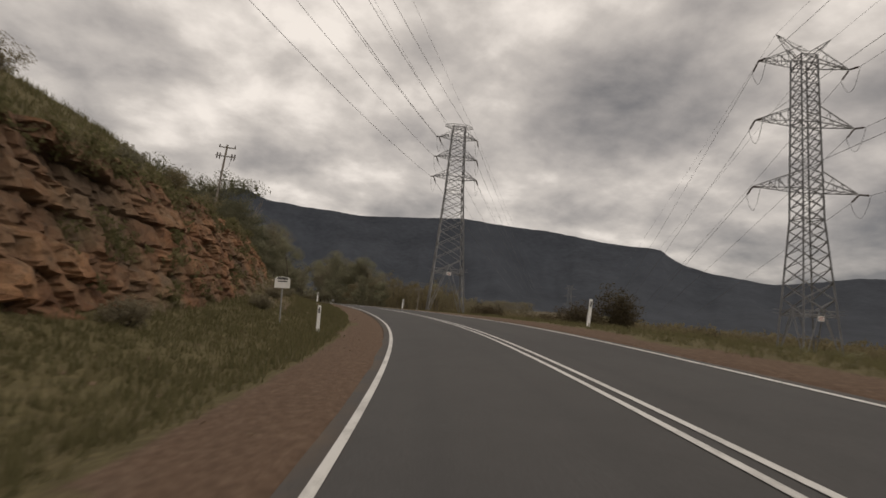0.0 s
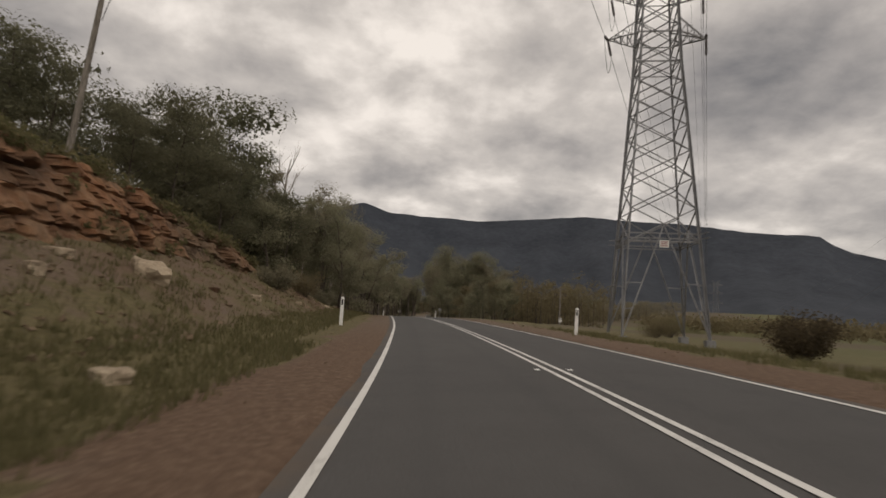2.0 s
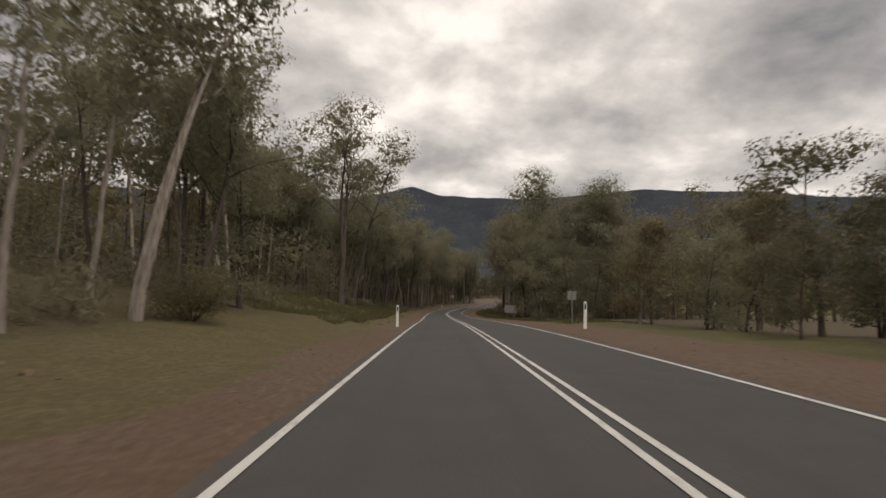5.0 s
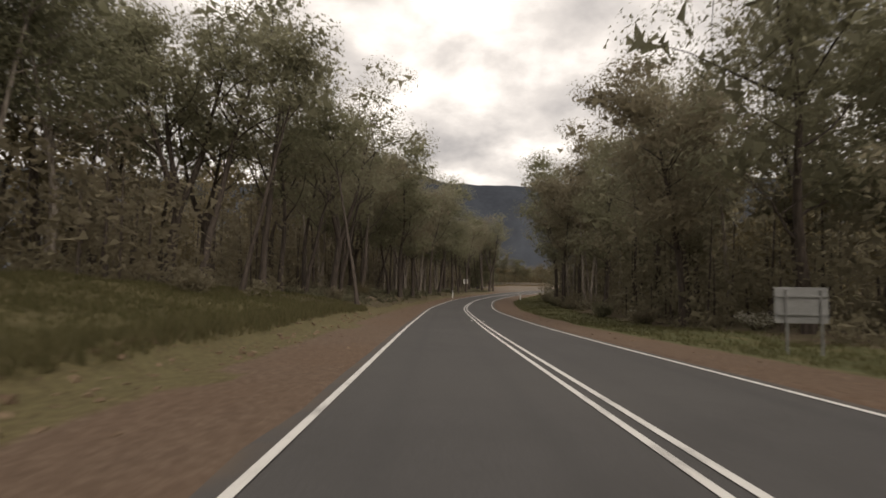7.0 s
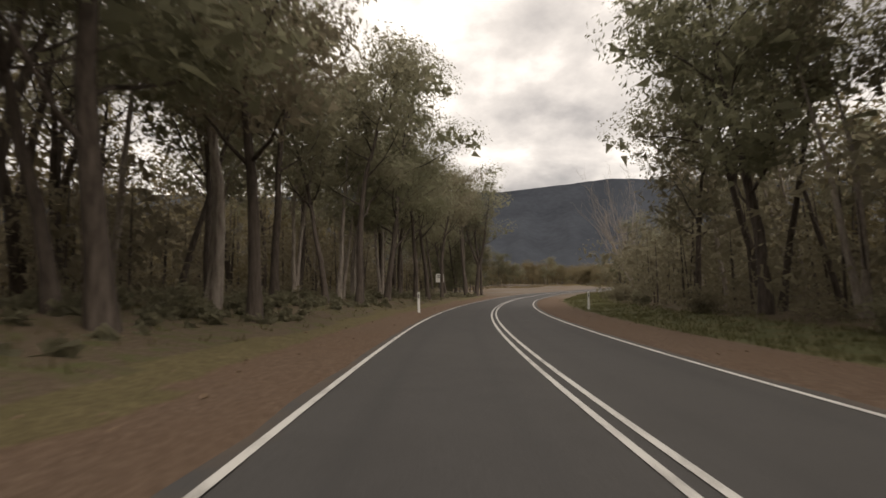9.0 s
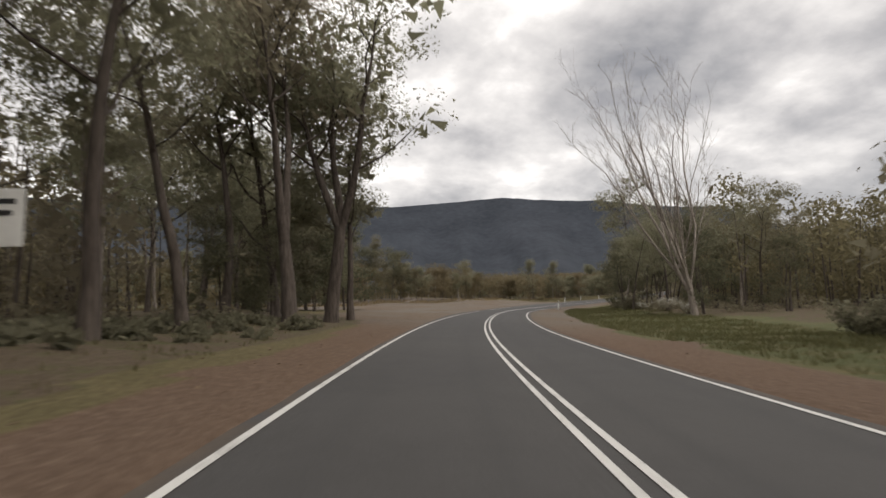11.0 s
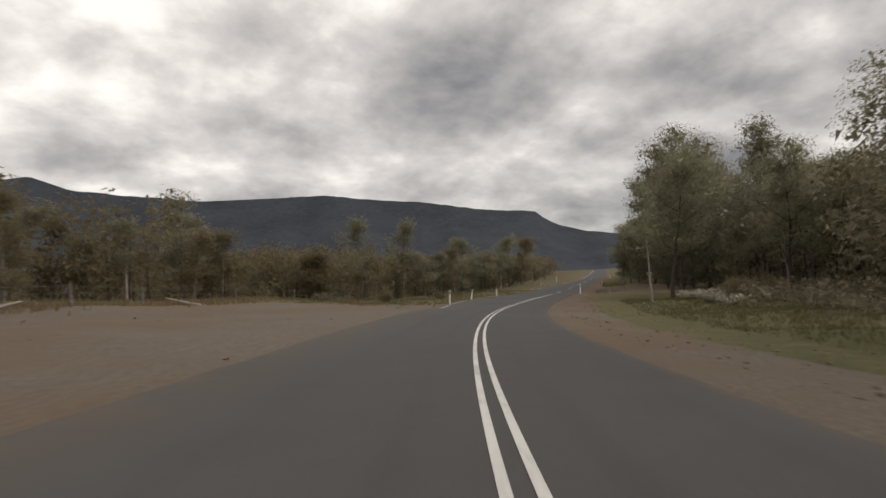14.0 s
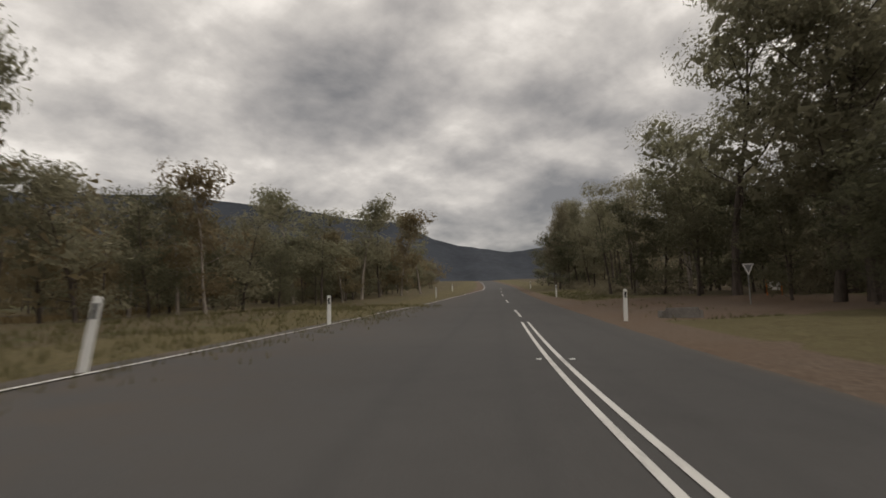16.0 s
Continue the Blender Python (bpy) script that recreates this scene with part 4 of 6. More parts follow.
def deep_wood(name, seed, place, count, h0, h1, sprays, leaf, label, size=0.62, low=0.05):
    """The depth of a wood behind its first rows: bare stems and masses of leaf, too many to count."""
    rng, rnp = random.Random(seed), np.random.default_rng(seed)
    verts, faces, centres, radii = [], [], [], []
    for _ in range(count):
        x, y = place(rng)
        z, h = soil(x, y), h0 + (h1 - h0) * rng.random()
        lean = Vector((rng.gauss(0, 0.04), rng.gauss(0, 0.04), 1))
        c = Vector((x, y, z - 0.3))
        tube_to(verts, faces, [c, c + lean * h * 0.5, c + lean * h * 0.9], [0.05 + 0.009 * h * rng.random(), 0.06, 0.02], 5)
        for _ in range(7):
            f = low + (0.98 - low) * rng.random() ** 0.85
            centres.append((x + rng.gauss(0, 1.8), y + rng.gauss(0, 1.8), z + h * f))
            radii.append(0.9 + 0.05 * h + 0.7 * rng.random())
    wood = root(name, Matrix.Identity(4), label, "woodland", kind="stuff")
    mesh_object("stems", verts, faces, M_BARK, wood, smooth=True)
    corners, n = leaves(rnp, np.array(centres), np.array(radii), sprays, size, 0.3, 0.75, 9)
    leaf_object("foliage", corners, n, leaf, wood)


def strip(s0, s1, d0, d1):
    return lambda rng: plan(s0 + (s1 - s0) * rng.random(), d0 + (d1 - d0) * rng.random())


deep_wood("hill_wood", 1, strip(78, 150, -22, -50), 100, 6, 10, 36000, M_LEAF_DEEP, "dense dark wood covering the hillside", 0.32)
deep_wood("forest_depth", 2, strip(150, 316, -21, -62), 350, 12.5, 18.5, 82000, M_LEAF_DRY, "dim depth of tall gum forest", 0.46, low=0.03)
deep_wood("forest_depth", 3, strip(182, 310, 22, 60), 260, 10, 15, 52000, M_LEAF_DRY, "dim depth of tall gum forest", 0.46, low=0.03)
deep_wood("forest_depth", 4, strip(345, 440, 26, 60), 190, 9, 14, 42000, M_LEAF_DRY, "dim depth of tall gum forest", 0.46, low=0.03)
deep_wood("forest_depth", 13, strip(292, 342, -30, -78), 130, 11, 16, 24000, M_LEAF_DRY, "dim depth of tall gum forest", 0.46, low=0.03)
deep_wood("brush", 8, strip(176, 318, -14, -36), 250, 4, 9, 56000, M_LEAF_DARK, "brown saplings and brush crowding the forest floor", 0.30, 0.0)
deep_wood("brush", 9, strip(186, 308, 15, 32), 210, 4, 9, 50000, M_LEAF_DARK, "brown saplings and brush crowding the forest floor", 0.30, 0.0)
deep_wood("brush", 11, strip(442, 492, 28, 52), 110, 6, 12, 20000, M_LEAF_DARK, "dark brush and saplings below the tall trees", 0.45, 0.0)
deep_wood("brush", 10, strip(404, 450, 25, 46), 120, 5, 10, 20000, M_LEAF_DARK, "dark brush and saplings below the tall trees", 0.45, 0.0)
deep_wood("brush", 12, strip(438, 505, 27, 44), 170, 3, 6.5, 26000, M_LEAF_DARK, "dark brush and saplings below the tall trees", 0.42, 0.0)
deep_wood("scrub_depth", 5, lambda r: ((lambda f, o: (-60 + 300 * f - 0.73 * o, 287 + 322 * f + 0.68 * o))(r.random(), 8 + 45 * r.random())), 600, 5.5, 8.6, 110000, M_LEAF_DRY, "belt of olive-brown scrub woodland", 0.45)
deep_wood("scrub_depth", 7, strip(436, 640, -17, -48), 300, 5.5, 8.5, 50000, M_LEAF_DRY, "belt of olive-brown scrub woodland", 0.5)
deep_wood("forest_depth", 6, strip(486, 620, 20, 50), 150, 9, 13, 26000, M_LEAF_DARK, "dim depth of roadside forest")


def understorey(seed, zones, count, label):
    """Low brush and saplings between the trunks."""
    rng, rnp = random.Random(seed), np.random.default_rng(seed)
    c, r = [], []
    for _ in range(count):
        s0, s1, d0, d1, h = rng.choice(zones)
        x, y = plan(s0 + (s1 - s0) * rng.random(), d0 + (d1 - d0) * rng.random())
        k = 0.5 + 0.8 * rng.random()
        c.append((x, y, soil(x, y) + 0.45 * h * k * rng.random()))
        r.append(h * 0.55 * k)
    corners, n = leaves(rnp, np.array(c), np.array(r), count * 55, 0.30, -0.1, 0.8)
    tagged(leaf_object("understorey", corners, n, M_LEAF_DARK), label, "undergrowth", kind="stuff")


understorey(8, [(84, 150, -9, -24, 1.7), (84, 150, -9, -24, 1.7), (160, 205, -15, -30, 1.6), (200, 318, -10, -26, 1.3), (200, 318, -10, -26, 1.3), (186, 306, 13.5, 28, 1.9), (186, 306, 13.5, 28, 1.9), (340, 440, 16, 32, 1.7), (486, 540, 11, 20, 1.5), (438, 486, 24, 36, 2.0), (438, 486, 27, 38, 2.4), (404, 440, 19, 30, 1.6)], 1750, "dark brush and saplings between the trunks")

understorey(9, [(212, 316, -11.5, -5.6, 0.42), (212, 316, -13, -7.5, 0.7)], 620, "low brown brush and fallen twigs on the forest floor")

# Trees that stand out by themselves.
rng = random.Random(5)
for kind, x, y, h, group, k in (
    ("tall", -10.7, 93.7, 14.0, WOOD_L, 2), ("tall", 2.4, 98.5, 10.5, WOOD_L, 0), ("bushy", -2.5, 92.0, 8.0, WOOD_L, 1), ("bushy", -6.0, 98.0, 11.5, WOOD_L, 0), ("bushy", 2.8, 101.0, 7.0, WOOD_L, 2), ("bushy", 0.0, 104.0, 8.0, WOOD_L, 1), ("bushy", 3.4, 96.5, 4.5, WOOD_L, 3), ("bushy", -5.6, 77.0, 8.0, WOOD_L, 3), ("bushy", -15.0, 76.0, 7.5, WOOD_L, 3), ("bushy", -18.0, 80.0, 8.0, WOOD_L, 1), ("bushy", -14.0, 84.0, 8.5, WOOD_L, 0), ("bushy", -20.0, 86.0, 8.5, WOOD_L, 2), ("bushy", -18.5, 74.0, 7.0, WOOD_L, 3), ("bushy", -3.6, 80.0, 6.0, WOOD_L, 3), ("bushy", -7.6, 76.0, 6.5, WOOD_L, 3), ("bushy", -10.8, 73.6, 6.5, WOOD_L, 3), ("bushy", -13.8, 74.5, 7.5, WOOD_L, 0), ("bushy", -6.2, 73.0, 5.0, WOOD_L, 3), ("bushy", -10.5, 80.0, 6.5, WOOD_L, 3), ("bushy", -6.0, 84.0, 7.0, WOOD_L, 3), ("tall", -1.2, 112.0, 14.0, WOOD_L, 0), ("tall", -0.4, 118.0, 12.0, WOOD_L, 1), ("tall", -6.0, 206.5, 20.0, WOOD_L, 0), ("tall", -8.5, 203.0, 20.0, WOOD_L, 1), ("dense", 24.0, 211.0, 20.0, WOOD_R, 0), ("dense", 27.0, 216.0, 17.0, WOOD_R, 1), ("bushy", -7.5, 94.0, 16.0, WOOD_L, 3), ("bushy", -10.5, 89.0, 12.5, WOOD_L, 3), ("tall", -1.0, 108.0, 14.0, WOOD_L, 3), ("bushy", -2.0, 112.0, 8.0, WOOD_L, 3), ("dense", 126.9, 425.1, 25.0, WOOD_R, 0), ("dense", 131.0, 419.0, 20.0, WOOD_R, 1), ("bushy", 129.0, 428.5, 10.0, WOOD_R, 3), ("dense", 134.0, 430.0, 16.5, WOOD_R, 0), ("bushy", 137.5, 434.5, 10.0, WOOD_R, 3), ("dense", 141.0, 432.0, 15.0, WOOD_R, 1), ("tall", 6.0, 280.0, 18.5, WOOD_L, 0), ("tall", 7.3, 286.0, 18.0, WOOD_L, 1), ("tall", 9.0, 292.5, 17.0, WOOD_L, 3), ("bushy", 116.0, 413.0, 9.5, WOOD_R, 3), ("bushy", 121.0, 416.5, 9.0, WOOD_R, 3), ("bushy", 124.0, 409.0, 10.0, WOOD_R, 3), ("bushy", 119.0, 408.0, 10.0, WOOD_R, 3), ("bushy", 113.0, 409.0, 8.0, WOOD_R, 3), ("bushy", 4.6, 105.5, 7.5, WOOD_L, 2), ("tall", -5.0, 96.0, 11.5, WOOD_L, 3), ("bushy", -1.5, 90.0, 6.5, WOOD_L, 0),
    ("bushy", 22.8, 137.0, 8.0, WOOD_R, 0), ("bushy", 27.0, 139.5, 7.2, WOOD_R, 1), ("tall", 19.0, 177.1, 10.5, WOOD_R, 0), ("bushy", 17.5, 170.0, 6.0, WOOD_R, 2),
    ("slim", 0.9, 204.5, 14.0, WOOD_L, 1), ("tall", -3.5, 219.0, 17.0, WOOD_L, 1), ("tall", -4.8, 237.7, 19.0, WOOD_L, 0), ("dense", 0.8, 247.0, 20.5, WOOD_L, 1),
    ("dense", 24.5, 263.0, 18.0, WOOD_R, 1), ("dense", 21.8, 252.0, 23.0, WOOD_R, 0), ("dense", 22.0, 226.0, 19.5, WOOD_R, 0), ("tall", 24.0, 246.0, 20.0, WOOD_R, 3), ("tall", 25.0, 257.0, 20.0, WOOD_R, 1), ("tall", -2.5, 252.0, 21.0, WOOD_L, 2), ("dense", -0.2, 240.0, 20.0, WOOD_L, 0), ("tall", -2.5, 262.0, 21.0, WOOD_L, 1), ("tall", 2.5, 284.0, 18.0, WOOD_L, 3), ("tall", -3.5, 230.0, 17.5, WOOD_L, 3),
    ("bushy", 12.5, 323.5, 5.5, WOOD_L, 3), ("bushy", 9.8, 319.0, 6.0, WOOD_L, 3), ("tall", 60.5, 357.8, 19.5, WOOD_R, 0), ("slim", 70.4, 374.3, 9.0, WOOD_R, 0), ("slim", 64.8, 368.3, 12.5, WOOD_R, 2), ("slim", 67.2, 371.2, 10.6, WOOD_R, 0), ("tall", 71.5, 366.5, 12.0, WOOD_R, 3), ("tall", 79.5, 377.2, 11.5, WOOD_R, 2), ("tall", 62.0, 352.0, 15.5, WOOD_R, 0),
    ("bushy", 112.0, 414.0, 8.0, WOOD_R, 0), 
    ("tall", 103.0, 395.0, 12.5, WOOD_R, 1), ("slim", 97.0, 392.0, 11.0, WOOD_R, 0),
    ("column", 17.2, 346.0, 14.0, WOOD_L, 0), ("column", 14.2, 348.5, 15.5, WOOD_L, 1), ("dense", 10.8, 347.0, 16.5, WOOD_L, 0), ("tall", 7.6, 350.0, 18.0, WOOD_L, 0), ("column", 12.0, 353.0, 14.5, WOOD_L, 0), ("dense", 13.2, 344.0, 12.5, WOOD_L, 1), ("dense", 7.8, 342.5, 16.0, WOOD_L, 0), ("column", 16.4, 351.0, 13.0, WOOD_L, 1), ("bushy", 18.3, 348.5, 9.5, WOOD_L, 0), ("bushy", 12.0, 348.0, 9.0, WOOD_L, 3), ("tall", 4.0, 346.5, 18.5, WOOD_L, 3), ("bushy", 15.0, 345.0, 7.5, WOOD_L, 1), ("bushy", 9.0, 345.0, 8.0, WOOD_L, 0),
    ("column", 8.5, 396.0, 15.0, WOOD_L, 1), ("column", 13.8, 394.0, 15.0, WOOD_L, 0), ("bushy", 17.5, 392.6, 14.0, WOOD_L, 0), ("column", 21.5, 391.0, 13.9, WOOD_L, 1), ("column", 27.6, 388.6, 12.5, WOOD_L, 1), ("bushy", 30.3, 393.5, 10.5, WOOD_L, 3), ("bushy", 33.5, 402.0, 10.5, WOOD_L, 0), ("bushy", 24.5, 388.0, 10.5, WOOD_L, 3), ("bushy", 19.5, 387.5, 10.0, WOOD_L, 1), ("bushy", 11.0, 390.0, 11.0, WOOD_L, 3), ("bushy", 5.0, 388.0, 12.0, WOOD_L, 0), ("bushy", 15.0, 385.0, 10.0, WOOD_L, 2),
    ("scrub", 87.2, 441.3, 11.6, SCRUB_L, 3), ("scrub", 82.6, 447.7, 12.8, SCRUB_L, 3), ("scrub", 58.5, 431.0, 10.5, SCRUB_L, 3), ("scrub", 55.0, 426.0, 11.0, SCRUB_L, 1),
    ("dense", 122.2, 418.6, 22.5, WOOD_R, 0), ("bushy", 114.0, 415.5, 6.0, WOOD_R, 3), ("bushy", 118.0, 416.5, 6.5, WOOD_R, 0), ("bushy", 123.0, 421.0, 7.0, WOOD_R, 3), ("bushy", 128.5, 425.5, 8.0, WOOD_R, 0), ("bushy", 110.5, 411.0, 5.5, WOOD_R, 1), ("dense", 122.0, 417.0, 21.0, WOOD_R, 1), ("tall", 115.0, 410.0, 19.0, WOOD_R, 0), ("dense", 117.0, 404.0, 13.5, WOOD_R, 1), ("dense", 108.0, 401.0, 12.0, WOOD_R, 1), ("dense", 127.0, 405.0, 17.0, WOOD_R, 0), ("dense", 95.5, 402.0, 15.0, WOOD_R, 0), ("dense", 101.0, 404.5, 14.0, WOOD_R, 1), ("slim", 83.0, 395.0, 9.5, WOOD_R, 0), ("column", 106.0, 399.5, 17.5, WOOD_R, 0),
    ("dense", 20.6, 240.0, 22.5, WOOD_R, 1), ("dense", 3.6, 274.0, 23.0, WOOD_L, 0), ("tall", 2.2, 266.0, 20.0, WOOD_L, 0), ("dense", 17.0, 321.5, 19.0, WOOD_L, 1), ("dense", 12.6, 321.0, 20.0, WOOD_L, 0),
    ("forked", -2.1, 169.1, 20.0, WOOD_L, 1), ("tall", -2.5, 177.4, 20.0, WOOD_L, 1), ("dense", 22.5, 194.5, 21.0, WOOD_R, 0), ("tall", 27.0, 193.0, 20.0, WOOD_R, 1), ("dense", 31.5, 196.0, 18.5, WOOD_R, 1), ("tall", 36.0, 198.0, 19.0, WOOD_R, 0), ("dense", 20.5, 203.0, 17.5, WOOD_R, 1),
    ("forked", -6.5, 240.0, 19.0, WOOD_L, 0), ("forked", -7.5, 246.0, 20.0, WOOD_L, 1),
):
    plant(kind, x, y, h, rng, group, k)
plant("bushy", *plan(318, -9.8), 5.5, rng, WOOD_L, 0)
# Big trunks close beside the road before the apron.
for s, d, h, k in ((324, -11.5, 17, 1), (317, -12.0, 18, 3), (308, -9.0, 18, 1), (302, -8.2, 18, 0), (327, -15, 9.5, 0), (311, -14.5, 16, 2), (321, -17.0, 15, 1)):
    plant("tall", *plan(s, d), h, rng, WOOD_L, k)

# Crowns that close the hillside wood below the dead tree.
for x, y, h, k in ((-7.4, 107.0, 10.0, 0), (-4.0, 109.5, 9.5, 1)):
    plant("dense", x, y, h, random.Random(int(y)), WOOD_L, k)

# Scrub that rises over the belt beside the far straight.
scrub_rng = random.Random(6)
for x, y, h, k in ((111.2, 458.2, 11.2, 3), (110.2, 461.5, 10.5, 1), (121.5, 461.5, 11.5, 3), (126.5, 464.5, 11.0, 1), (140.0, 471.5, 12.0, 3), (134.0, 469.0, 11.8, 0)):
    plant("scrub", x, y, h, scrub_rng, SCRUB_L, k)

for x, y, h, k in ((13.6, 313.3, 19.5, 1), (15.6, 317.2, 20.5, 0)):
    plant("forked", x, y, h, rng, WOOD_L, k)

dead_small = dead_tree(61, 18.5, "bare dead gum with pale bleached branches", 0.26, 8, 0.013, 3)
dead_small.matrix_basis = pose(-4.6, 103.0, soil(-4.6, 103.0) - 0.2, 2, 2, 40)
dead_big = dead_fan(62, 20.0, "large leafless grey tree with a wide fan of branches")
dead_big.matrix_basis = pose(45.5, 326.0, soil(45.5, 326.0) - 0.2, 0, -8, -16) @ pose(0, 0, 0, 0, 0, 116)

# Shrubs.
bush_kinds = [shrub(71, 2.6, 2.2, 3800, M_LEAF_DRY, "low olive-brown roadside shrub", 0.13), shrub(72, 1.5, 1.4, 1700, M_LEAF_DARK, "low dark roadside shrub"), shrub(73, 1.4, 1.3, 1700, M_LEAF, "low green shrub under the trees"), shrub(75, 2.6, 2.1, 3600, M_LEAF_BROWN, "dark reddish-brown scrub bush on the falling bank")]
flowering = shrub(74, 1.5, 1.5, 800, M_LEAF_DARK, "shrub covered in white blossom at the forest edge", 0.13, 700)


big_bush = stand(bush_kinds[3], pose(18.6, 25.9, soil(18.6, 25.9) - 0.1, 0, 0, 30) @ Matrix.Diagonal((0.8, 0.8, 1.1, 1)))


def put_shrub(ob, s, d, f=1.0):
    x, y = plan(s, d)
    stand(ob, pose(x, y, soil(x, y) - 0.05, 0, 0, (s * 37) % 360) @ Matrix.Diagonal((f, f, f, 1)))


for s, d, k, f in ((31.7, 19, 3, 0.7), (34.6, 22, 3, 0.8), (42.2, 16.5, 3, 1.1), (38.6, 14.6, 3, 0.9), (70.4, 18.5, 3, 1.0), (74.5, 21.5, 3, 1.1), (52.0, 18.0, 3, 0.9), (48, 22, 0, 0.9), (55.7, 27, 3, 0.95), (60.5, 24, 0, 0.9), (67.2, 30, 3, 1.0), (80.6, 26, 0, 0.9), (88.3, 32, 0, 1.0), (96, 24, 0, 0.9), (26.9, 26, 0, 1.0), (104.2, 30, 0, 1.1),
                   (36.5, -14.5, 0, 0.6), (19.2, -16, 0, 0.6), (5.8, -15, 1, 0.9), (26.9, -14, 1, 0.9), (48, -15, 0, 0.7), (55.7, -13, 1, 1.0), (28.8, -7.6, 1, 0.6), (38.4, -8.0, 1, 0.6), (45.1, -7.5, 1, 0.55), (14.4, -8.0, 1, 0.6),
                   (78.7, -8.5, 1, 1.1), (84.5, -7.6, 0, 0.8), (94.1, -7.5, 1, 1.0), (102.2, -7.0, 2, 0.8), (112.4, -7.0, 0, 0.7), (122.7, -7.5, 1, 1.0), (135, -8.0, 0, 0.8),
                   (174.5, -9.5, 1, 0.8), (183.7, -11.5, 0, 0.7), (193, -10, 1, 0.9), (211.5, -8, 1, 0.8), (226.8, -9, 0, 0.6), (245.4, -8, 1, 0.8), (268.8, -8, 2, 0.8), (280.6, -9, 1, 0.9), (294.6, -8, 1, 0.8),
                   (208.1, 13.5, 1, 1.0), (218.2, 13.5, 2, 1.1), (231.3, 13.0, 1, 1.0), (245.4, 13, 2, 1.0), (259.5, 12.8, 1, 1.1), (273.5, 13, 2, 1.0), (287.6, 13.5, 1, 1.1), (299.3, 14, 2, 1.2), (310.4, 16, 1, 1.2),
                   (353.4, 16, 1, 1.2), (363, 16, 2, 1.2), (374.2, 15.5, 1, 1.0), (383.3, 16.5, 2, 1.2), (393.8, 20, 1, 1.2), (419.7, 18, 0, 0.8), (424.8, 21, 0, 0.8),
                   (435, -13, 0, 0.6), (447, -11, 1, 0.7), (428.2, -17, 1, 0.8), (419.7, -20, 0, 0.6)):
    put_shrub(bush_kinds[k], s, d, f)
for s, d, f in ((210.4, 14.2, 0.8), (197.6, 15.0, 0.8), (344.7, 18, 1.1), (340.4, 19, 1.0), (351.6, 17, 0.8), (415.4, 16.2, 0.7), (420.9, 16.3, 0.9), (425.6, 15.6, 0.6), (429.2, 16.6, 0.8), (368.6, 17, 0.8)):
    put_shrub(flowering, s, d, f)

# ---- rock cutting ----
def rock_block(s, z):
    """Which bed and joint block a place on the face belongs to: a coarse one and a chip of it, and how near their edges it lies."""
    v = z + 0.05 * s + 0.35 * noise.noise((s * 0.13, z * 0.2, 6.0))
    bed = math.floor(v / 0.85)
    u = s + 0.45 * noise.noise((s * 0.5, z * 0.6, 2.0)) + 2.0 * noise.cell((bed * 3.7 + 0.4, 0.5, 0.5)) + 0.25 * z
    joint = math.floor(u / 1.25)
    chip_v, chip_u = math.floor(v / 0.29), math.floor(u / 0.43)
    near = min(v / 0.85 - bed, 1 - (v / 0.85 - bed), u / 1.25 - joint, 1 - (u / 1.25 - joint))
    return noise.cell((bed * 1.7 + 0.3, joint * 2.3 + 0.6, 0.5)), noise.cell((chip_v * 1.3 + 0.2, chip_u * 1.9 + 0.7, 4.5)), near


def rock_soil(s, f):
    """How much soil lies over the face, from bare rock at 0 to earth at 1."""
    lie = 0.70 * noise.noise((s * 0.11, f * 1.1, 3.0)) + 0.35 * noise.noise((s * 0.4, f * 3.0, 8.0))
    return max(0.0, min(1.0, 0.30 + lie + 0.55 * (0.40 - f) + table(s, [(0, -0.22), (24, -0.05), (44, -0.06), (62, -0.14), (86, -0.05)])))


def rock_point(s, f, flush=0.0):
    """A place on the blasted face, s along the road and f of the way up it."""
    low = table(s, [(-40, 0.6), (20, 0.7), (36, 1.3), (50, 2.0), (64, 2.1), (86, 1.0)])
    high = table(s, [(-40, 5.6), (0, 5.8), (30, 5.9), (48, 5.9), (64, 5.3), (76, 4.4), (86, 2.6)])
    front = table(s, [(-40, -8.6), (20, -8.8), (36, -9.0), (50, -9.5), (64, -9.6), (86, -9.4)])
    back = table(s, [(-40, -11.4), (30, -11.9), (50, -12.3), (64, -12.2), (86, -11.4)])
    d = front + (back - front) * (0.72 * f + 0.28 * f**3)
    z = low - 0.8 + (high - low + 0.9) * f
    big, chip, near = rock_block(s, z)
    bare = 1.0 - 0.75 * rock_soil(s, f)
    push = bare * (0.30 * big + 0.12 * chip - (0.22 if near < 0.07 else 0.0)) + 0.55 * noise.noise((s * 0.16, z * 0.25, 1.0)) + 0.10 * noise.noise((s * 3.2, z * 3.2, 2.0)) + 0.20
    x, y = plan(s, d + push - flush)
    return Vector((x, y, level(s, -9) + z + 0.10 * noise.noise((s * 2.1, z, 6.0))))


